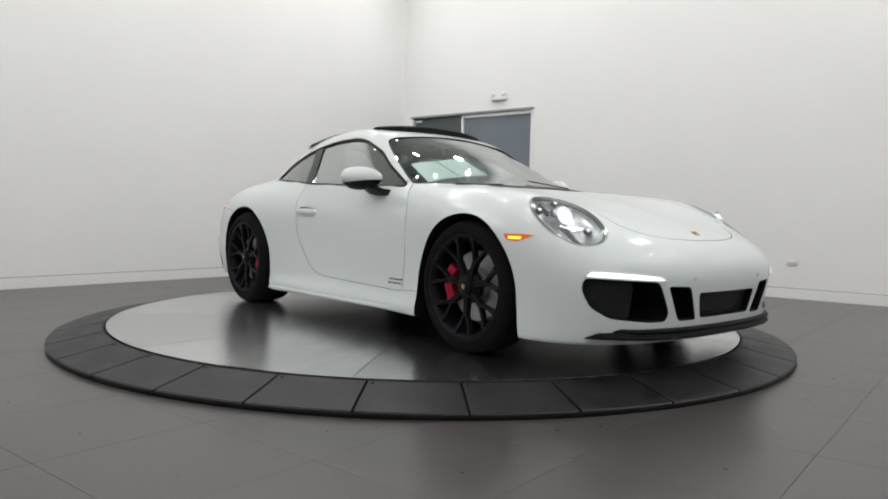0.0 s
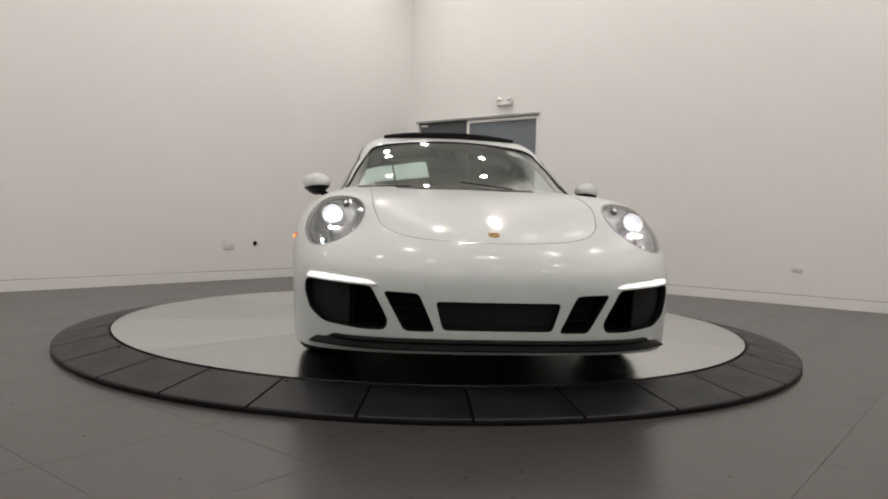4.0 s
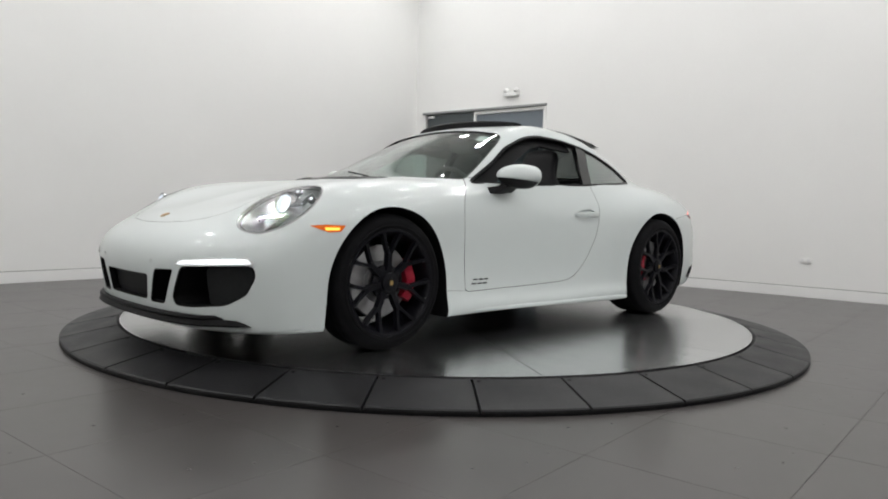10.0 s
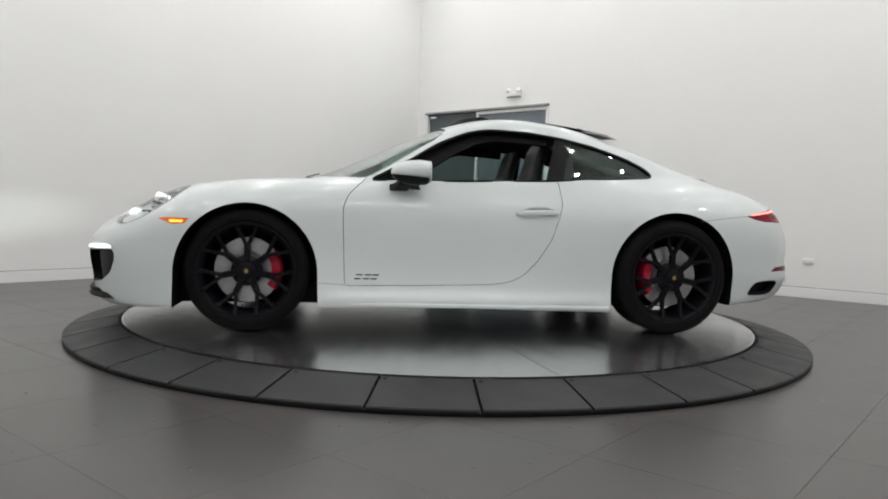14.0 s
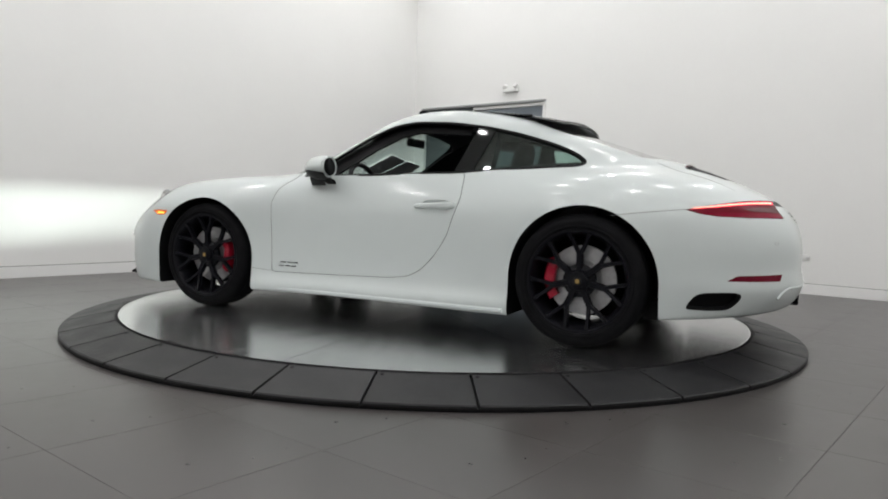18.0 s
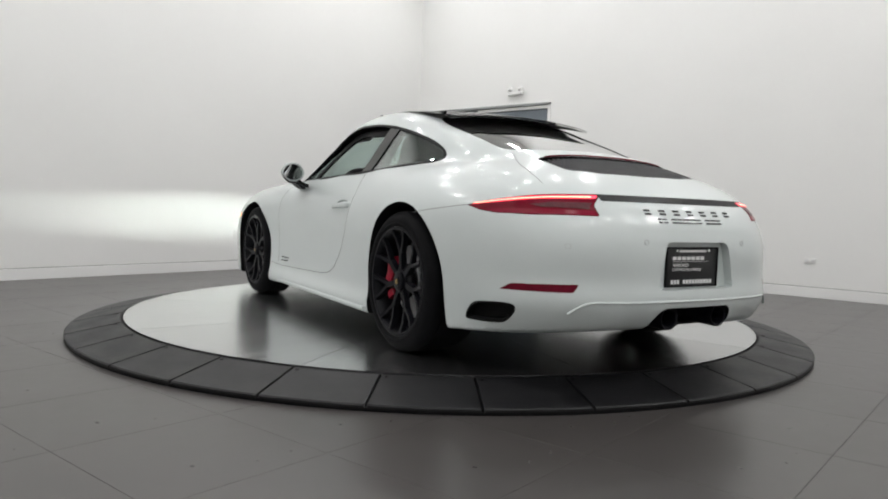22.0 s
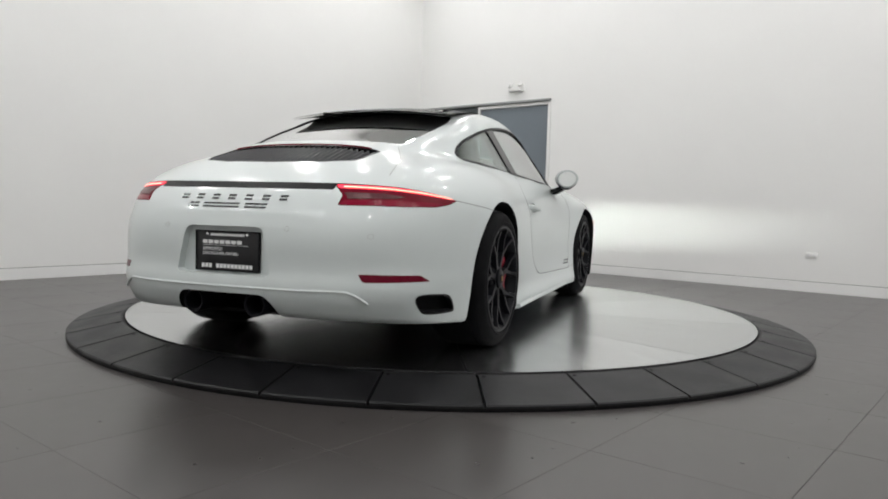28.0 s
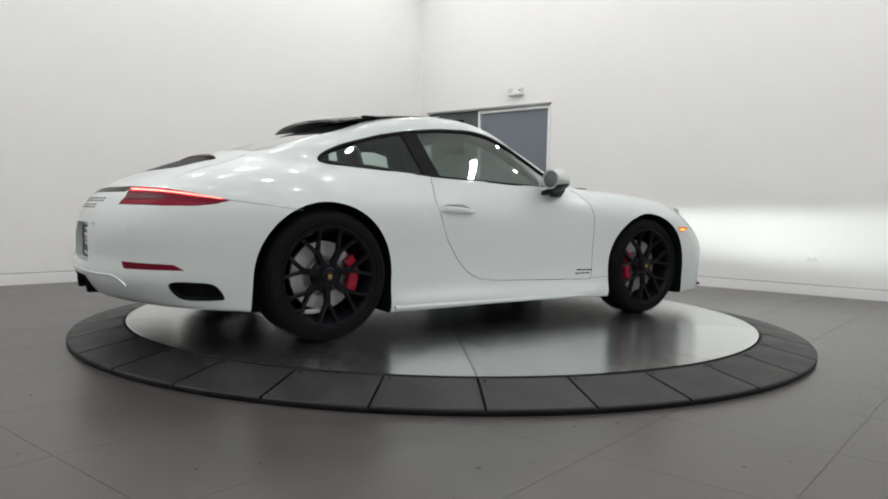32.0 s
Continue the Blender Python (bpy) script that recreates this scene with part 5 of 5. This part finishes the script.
def rear_details():
    on_car("light_bar", drape(chamfered([(-0.44, 0.763), (0.44, 0.763), (0.44, 0.79), (-0.44, 0.79)], 0.005, 2), REAR, 0.002, 0.008, 0.05), M_TRIMBLACK, "black bar between the tail lights")
    # name in seven plain bars, and a second line of plain bars below it
    for k in range(7):
        y = -0.265 + k * 0.083
        for c, d in ((0.7125, 0.7195), (0.7265, 0.7335)):
            part("lettering", drape([(y, c), (y + 0.034, c), (y + 0.034, d), (y, d)], REAR, 0.003, 0.003, 0.05), M_LETTER, body, "black bar lettering")
    x = -0.208
    for w, gap in ((0.016, 0.006), (0.008, 0.004), (0.008, 0.022), (0.03, 0.004), (0.02, 0.004), (0.014, 0.003), (0.014, 0.004), (0.018, 0.003), (0.014, 0.003), (0.02, 0.024), (0.03, 0.004), (0.024, 0.004), (0.024, 0.0)):
        w, gap = w * 1.2, gap * 1.2
        for c, d in ((0.679, 0.6845), (0.6925, 0.698)):
            part("lettering", drape([(x, c), (x + w, c), (x + w + 0.003, d), (x + 0.003, d)], REAR, 0.003, 0.003, 0.05), M_LETTER, body, "black bar lettering")
        x += w + gap
    # dealer plate
    px = -2.256
    plate = on_car("licence_plate", box_bm((px, -0.158, 0.412), (px + 0.008, 0.158, 0.574), 0.004), M_PLATE, "black dealer plate with white print")
    part("frame", band_plate(px), M_BLACK, plate, "black plate frame")
    for y0, y1, z0, z1 in ((-0.085, 0.085, 0.556, 0.566), (-0.125, 0.105, 0.516, 0.5175)):
        part("print", box_bm((px - 0.0012, -y1, z0), (px + 0.001, -y0, z1)), M_INK, plate, "white printed bar", smooth=0)
    for k in range(7):
        part("print", box_bm((px - 0.0012, 0.125 - 0.029 * k - 0.023, 0.523), (px + 0.001, 0.125 - 0.029 * k, 0.538)), M_INK, plate, "white printed bar", smooth=0)
    for k in range(14):
        w = 0.014
        y = -0.13 + k * 0.0186
        if k == 3:
            continue
        part("print", box_bm((px - 0.0012, -y - w, 0.421), (px + 0.001, -y, 0.438)), M_INK, plate, "white printed bar", smooth=0)
    for text, size, y, z in (("APPROVED", 0.015, 0.125, 0.494), ("CERTIFIED PRE-OWNED", 0.0125, 0.125, 0.476)):
        cu = bpy.data.curves.new("words", "FONT")
        cu.body, cu.size, cu.extrude = text, size * 1.35, 0.0006
        t = new("scrap", cu)
        dg = bpy.context.evaluated_depsgraph_get()
        me = bpy.data.meshes.new_from_object(t.evaluated_get(dg))
        bpy.data.objects.remove(t)
        me.materials.clear()
        me.materials.append(M_INK)
        part("print", me, None, plate, "white printed words", m=axes((px - 0.0012, y, z), (-1, 0, 0), (0, -1, 0)))
    for s in (1, -1):
        part("bolt", lathe_bm([(0, 0.003), (0.006, 0.002), (0.007, 0)], 10), M_CHROME, plate, m=axes((px - 0.001, s * 0.1, 0.563), (-1, 0, 0), (0, 1, 0)))
    # tailpipes
    for s in (1, -1):
        p = lathe_bm([(0.042, 0.0), (0.049, 0.004), (0.051, -0.004), (0.050, -0.16), (0.042, -0.16)], 36, close=True)
        p.transform(axes((-2.278, s * 0.155, 0.279), (-1, 0, -0.02), (0, 1, 0)))
        ex = on_car("tailpipe", p, M_RIM, "round black tailpipe")
        q = lathe_bm([(0, -0.1), (0.0425, -0.1)], 24)
        q.transform(axes((-2.278, s * 0.155, 0.279), (-1, 0, -0.02), (0, 1, 0)))
        part("baffle", q, M_BLACK, ex, smooth=0)
    on_car("diffuser", box_bm((-2.15, -0.22, 0.222), (-2.0, 0.22, 0.237), 0.006), M_BLACK, "black under-panel below the tailpipes")
    ys = np.linspace(-0.62, 0.62, 49)
    on_car("apron_crease", tube_bm([(-(float(TAIL(np.array([0.352]))[0]) - float(TAIL_BOW(np.array([abs(y)]))[0])) - 0.0, y, 0.352 - 0.05 * max(0.0, (abs(y) - 0.52) / 0.1) ** 2) for y in ys], 0.0055, 8), M_PAINT, "raised crease along the rear apron")
    # engine lid grille
    fr = on_car("engine_grille", band(both(DECK_GRILLE, 0.012), 0.010, ABOVE, 0.001, 0.02), M_TRIMBLACK, "dark louvred engine grille")
    for k in range(29):
        y = -0.406 + k * 0.029
        xs = np.linspace(-1.712, -1.948 + 0.10 * abs(y) ** 1.3, 6)
        pts = [(p, (0, 0.0034, 0.0), (0, 0, 0.009)) for p in skin_points(xs, [y] * 6, -0.012)]
        part("slat", beam_bm(pts), M_LOUVRE, fr, smooth=0)
    part("backing", drape(grow(both(DECK_GRILLE, 0.012), -0.003), ABOVE, -0.024, 0.004, 0.06), M_BACKING, fr, "grey panel under the louvres")
    bl = tube_bm(skin_points([-1.688] * 13, np.linspace(-0.38, 0.38, 13), 0.002), 0.0045, 6)
    part("brake_light", bl, M_REFLECTOR, fr, "slim red high-level brake light")


def band_plate(px):
    bm = bmesh.new()
    for lo, hi in (((px - 0.003, -0.162, 0.408), (px + 0.012, 0.162, 0.413)), ((px - 0.003, -0.162, 0.573), (px + 0.012, 0.162, 0.578)), ((px - 0.003, -0.162, 0.413), (px + 0.012, -0.157, 0.573)), ((px - 0.003, 0.157, 0.413), (px + 0.012, 0.162, 0.573))):
        box_bm(lo, hi, bm=bm)
    return bm


rear_details()


def sensors():
    for y, z in ((0.30, 0.597), (-0.30, 0.597), (0.62, 0.575), (-0.62, 0.575)):
        o = [(-y + 0.011 * math.cos(a), z + 0.011 * math.sin(a)) for a in np.linspace(0, 2 * math.pi, 17)[:-1]]
        ring = band(o, 0.0016, REAR, 0.0012, 0.002)
        part("parking_sensor", ring, M_SENSOR, body, "round parking sensor in the bumper")


sensors()


def seams():
    """Fine dark joints between the fixed panels."""
    for s in (1, -1):
        bumper = [(-1.395, 0.690), (-1.5, 0.705), (-1.65, 0.722), (-1.795, 0.738), (-1.795, 0.7355), (-1.65, 0.7195), (-1.5, 0.7025), (-1.395, 0.6875)]
        part("seam", drape(xz(bumper), SIDE_L, 0.0008, 0.001, 0.04, s < 0), M_SEAM, body, "fine dark joint over the bumper")
        sill = [(0.885, 0.281), (0.80, 0.276), (0.728, 0.271), (0.728, 0.2735), (0.80, 0.2785), (0.885, 0.2835)]
        part("seam", drape(xz(sill), SIDE_L, 0.0008, 0.001, 0.04, s < 0), M_SEAM, body, "fine dark joint over the sill")
        lid = [(-1.545, 0.452), (-1.64, 0.505), (-1.75, 0.553), (-1.87, 0.588), (-1.955, 0.60), (-1.955, 0.6025), (-1.87, 0.5905), (-1.75, 0.5555), (-1.64, 0.5075), (-1.545, 0.4545)]
        part("seam", drape(lid, ABOVE, 0.0008, 0.001, 0.04, s < 0), M_SEAM, body, "fine dark joint beside the engine lid")


for y in (0.30, -0.30):
    o = [(y + 0.010 * math.cos(a), 0.438 + 0.010 * math.sin(a)) for a in np.linspace(0, 2 * math.pi, 17)[:-1]]
    part("parking_sensor", band(o, 0.0016, FRONT, 0.0012, 0.002), M_SENSOR, body, "round parking sensor in the bumper")
seams()


def sunroof():
    bm = bmesh.new()
    rows = []
    for x in np.linspace(-0.43, -1.035, 14):
        u = (x + 0.43) / -0.605
        row = []
        for y in np.linspace(-0.50, 0.50, 17):
            z = 1.322 - 0.078 * u ** 1.5 - 0.14 * y * y
            cx = x + (0.03 * (y / 0.5) ** 4 if u > 0.9 else 0)
            row.append(bm.verts.new((cx, y, z)))
        rows.append(row)
    for p, q in zip(rows, rows[1:]):
        for k in range(16):
            bm.faces.new((p[k], p[k + 1], q[k + 1], q[k]))
    g = bmesh.ops.solidify(bm, geom=bm.faces[:], thickness=0.012)
    pan = on_car("sunroof_panel", bm, M_ROOFGLASS, "dark glass sunroof panel, slid back and raised")
    tray = bmesh.new()
    rows = [[tray.verts.new((x, y, 1.322 - 0.078 * ((x + 0.43) / -0.605) ** 1.5 - 0.14 * y * y - 0.014)) for y in np.linspace(-0.49, 0.49, 15)] for x in np.linspace(-0.44, -1.02, 9)]
    for p, q in zip(rows, rows[1:]):
        for k in range(14):
            tray.faces.new((p[k], p[k + 1], q[k + 1], q[k]))
    bmesh.ops.solidify(tray, geom=tray.faces[:], thickness=0.004)
    part("under_tray", tray, M_SHADE, pan, "pale grey sunshade under the panel")
    for s in (1, -1):
        part("arm", tube_bm([(-0.5, s * 0.40, 1.255), (-0.62, s * 0.40, 1.27), (-0.8, s * 0.40, 1.262)], 0.01, 6), M_BLACK, pan, "black lifting arm")
    # black strip laid on the roof skin between the opening and the rear window
    sh = drape(both([(-0.62, 0.0), (-0.615, 0.40), (-0.63, 0.47), (-0.65, 0.48), (-0.70, 0.465), (-0.70, 0.0)], 0.02), ABOVE, 0.003, 0.006, 0.06)
    on_car("roof_strip", sh, M_TRIMBLACK, "black strip across the roof behind the opening")
    # wind deflector at the front edge of the opening
    bm = bmesh.new()
    rows = []
    for k in np.linspace(-1, 1, 49):
        y = 0.47 * math.sin(radians(90) * max(-1, min(1, k * 1.25))) if abs(k) < 0.8 else 0.47 * math.copysign(1, k)
        back = max(0.0, abs(k) - 0.8) / 0.2
        x = -0.015 - 0.07 * (y / 0.47) ** 4 - 0.10 * back
        top = 1.331 - 0.13 * y * y - 0.03 * back
        rows.append([bm.verts.new(p) for p in ((x + 0.004, y, top - 0.05), (x - 0.002, y, top - 0.01), (x - 0.015, y, top), (x - 0.045, y, top - 0.002), (x - 0.045, y, top - 0.012), (x - 0.02, y, top - 0.016), (x - 0.008, y, top - 0.06))])
    for p, q in zip(rows, rows[1:]):
        for k in range(6):
            bm.faces.new((p[k], p[k + 1], q[k + 1], q[k]))
        bm.faces.new((p[6], p[0], q[0], q[6]))
    bm.faces.new(rows[0]), bm.faces.new(rows[-1][::-1])
    on_car("wind_deflector", bm, M_BLACK, "raised black wind deflector")
    on_car("roof_frame", band(both(SUNROOF), 0.03, ABOVE, -0.004, 0.02), M_BLACK, "black seal round the roof opening")


sunroof()


def cabin_only(p):
    return cabin(p[:, 0], np.abs(p[:, 1]), p[:, 2])


def seat(y):
    s = on_car("seat", box_bm((-0.42, y - 0.24, 0.40), (0.10, y + 0.24, 0.54), 0.05, seg=3), M_LEATHER, "black leather sports seat")
    bk = bmesh.new()
    rows = []
    for z, w, d, x in ((0.50, 0.22, 0.06, -0.36), (0.62, 0.26, 0.075, -0.39), (0.80, 0.265, 0.07, -0.43), (0.90, 0.225, 0.06, -0.46), (0.965, 0.165, 0.05, -0.485), (1.04, 0.155, 0.05, -0.505), (1.10, 0.15, 0.05, -0.52), (1.14, 0.125, 0.04, -0.53), (1.16, 0.08, 0.02, -0.535)):
        n = 20
        rows.append([bk.verts.new((x + d * math.sin(a) + 0.02 * abs(math.cos(a)) ** 3, y + w * math.copysign(abs(math.cos(a)) ** 0.6, math.cos(a)), z)) for a in np.linspace(0, 2 * math.pi, n + 1)[:-1]])
    for p, q in zip(rows, rows[1:]):
        for k in range(20):
            bk.faces.new((p[k], p[(k + 1) % 20], q[(k + 1) % 20], q[k]))
    bk.faces.new(rows[0][::-1]), bk.faces.new(rows[-1])
    part("backrest", bk, M_LEATHER, s, "backrest with fixed headrest", smooth=60)
    for e in (-1, 1):
        part("bolster", ellipsoid_bm((-0.15, y + e * 0.21, 0.53), (0.22, 0.05, 0.06), 20), M_LEATHER, s)


def interior():
    for y in (0.36, -0.36):
        seat(y)
    dash = bmesh.new()
    rows = []
    for y in np.linspace(-0.66, 0.66, 25):
        hump = 0.035 * math.exp(-((y - 0.36) / 0.2) ** 2)
        rows.append([dash.verts.new(p) for p in ((0.86, y, 0.60), (0.86, y, 0.862), (0.72, y, 0.872), (0.56, y, 0.868 + hump), (0.50, y, 0.845 + hump), (0.48, y, 0.78), (0.55, y, 0.62))])
    for p, q in zip(rows, rows[1:]):
        for k in range(6):
            dash.faces.new((p[k], p[k + 1], q[k + 1], q[k]))
    on_car("dashboard", dash, M_LEATHER, "black leather dashboard")
    wh = bmesh.new()
    ring = tube_bm([(0.185 * math.cos(a), 0.185 * math.sin(a), 0) for a in np.linspace(0, 2 * math.pi, 41)], 0.016, 10, caps=False)
    join(wh, ring)
    for a in (0, 180, 270):
        beam_bm([((0.05 * math.cos(radians(a)), 0.05 * math.sin(radians(a)), -0.02), (-0.02 * math.sin(radians(a)), 0.02 * math.cos(radians(a)), 0), (0, 0, 0.006)), ((0.18 * math.cos(radians(a)), 0.18 * math.sin(radians(a)), 0), (-0.016 * math.sin(radians(a)), 0.016 * math.cos(radians(a)), 0), (0, 0, 0.006))], wh)
    ellipsoid_bm((0, 0, -0.015), (0.07, 0.07, 0.025), 20, bm=wh)
    wh.transform(axes((0.34, 0.36, 0.80), (-0.92, 0, 0.38), (0, -1, 0)))
    on_car("steering_wheel", wh, M_LEATHER, "black three-spoke steering wheel")
    mir = box_bm((-0.015, -0.115, -0.03), (0.015, 0.115, 0.03), 0.012, seg=3)
    mir.transform(pose(0.17, 0, 1.145, 0, -8, 0))
    im = on_car("cabin_mirror", mir, M_BLACK, "black interior mirror")
    part("stalk", tube_bm([(0.18, 0, 1.165), (0.24, 0, 1.192)], 0.012, 8), M_BLACK, im)
    on_car("rear_shelf", box_bm((-1.52, -0.5, 0.70), (-0.78, 0.5, 0.86), 0.05, seg=3), M_CABIN, "black rear seat shelf")
    for y in (0.26, -0.26):
        on_car("rear_backrest", box_bm((-1.0, y - 0.2, 0.6), (-0.86, y + 0.2, 0.93), 0.05, seg=3), M_LEATHER, "folded black rear backrest")
    on_car("console", box_bm((-0.35, -0.09, 0.36), (0.55, 0.09, 0.60), 0.03), M_CABIN, "black centre console")
    on_car("paper_tag", drape([(0.215, 0.40), (0.215, 0.50), (0.15, 0.475), (0.145, 0.38)], ABOVE, -0.014, 0.001, 0.05), M_WHITE, "white sticker inside the windscreen")
    for o in ([(0.66, -0.625), (0.42, -0.58), (0.46, -0.42), (0.70, -0.405)], [(0.705, -0.395), (0.465, -0.41), (0.47, -0.20), (0.72, -0.195)]):
        on_car("paper_sheet", drape(o, ABOVE, -0.016, 0.001, 0.05), M_PAPER, "white paper sheet behind the windscreen")
    for s in (1, -1):
        on_car("side_panel", box_bm((-1.25, s * 0.60 - 0.02, 0.62), (-0.56, s * 0.60 + 0.02, 0.925), 0.015), M_CABIN, "black trim panel beside the rear seat")
        for o in ([(0.60, 0.875), (0.40, 0.99), (0.20, 1.11), (0.02, 1.19), (-0.14, 1.213), (-0.50, 1.19), (-0.50, 1.13), (-0.17, 1.147), (-0.05, 1.118), (0.10, 1.04), (0.23, 0.955), (0.345, 0.888)], [(-0.50, 0.915), (-0.57, 1.172), (-0.66, 1.16), (-0.665, 0.925)],):
            on_car("pillar_lining", drape(xz(o), SIDE_L, -0.032, 0.012, 0.05, s < 0, cabin_only), M_BLACK, "black lining along the pillar")
    # underbody
    on_car("underbody", box_bm((-1.62, -0.62, 0.135), (1.9, 0.62, 0.25), 0.02), M_BLACK, "dark underbody panels")


interior()


# ---- floor tiles ----
def tiles():
    ground = bpy.data.objects["ground"]
    ax, ay, px, py = -1.235, -2.765, 0.592, 0.61
    i0, i1 = math.floor((X0 - ax) / px), math.ceil((X1 - ax) / px)
    j0, j1 = math.floor((Y0 - ay) / py), math.ceil((Y1 - ay) / py)
    g = 0.0007
    tile = finish(box_bm((g, g, FLOOR - 0.012), (px - g, py - g, FLOOR), 0.0004, seg=1), "tile", M_TILE, 0)
    rest = bmesh.new()
    for i in range(i0, i1):
        for j in range(j0, j1):
            x, y = ax + i * px, ay + j * py
            inside = x >= X0 and x + px <= X1 and y >= Y0 and y + py <= Y1
            if inside and x < 4.4:
                part("tile", tile, None, ground, m=pose(x, y, 0))
            else:
                a, b, c, d = max(x + g, X0), min(x + px - g, X1), max(y + g, Y0), min(y + py - g, Y1)
                if b - a > 0.01 and d - c > 0.01:
                    box_bm((a, c, FLOOR - 0.012), (b, d, FLOOR), bm=rest)
    part("cut_tiles", rest, M_TILE, ground, "cut tiles along the walls", smooth=0)


tiles()

# ---- what moves ----
TURN = [
    (0, -50.26), (1, -59.03), (2, -67.77), (3, -76.43), (4, -85.03), (5, -93.62),
    (6, -102.20), (7, -110.77), (8, -119.32), (9, -127.88), (10, -136.44), (11, -145.01),
    (12, -153.54), (13, -162.04), (14, -170.51), (15, -179.00), (16, -187.51), (17, -196.02),
    (18, -204.53), (19, -213.04), (20, -221.56), (21, -230.11), (22, -238.66), (23, -247.28),
    (24, -255.88), (25, -264.46), (26, -273.04), (27, -281.70), (28, -290.38), (29, -299.04),
    (30, -307.69), (31, -316.44), (32, -325.29),
]

def motions():
    rows = [(t, pose(0, 0, 0, 0, 0, a)) for t, a in TURN]
    walk(car, rows)
    walk(turntable, rows)


motions()
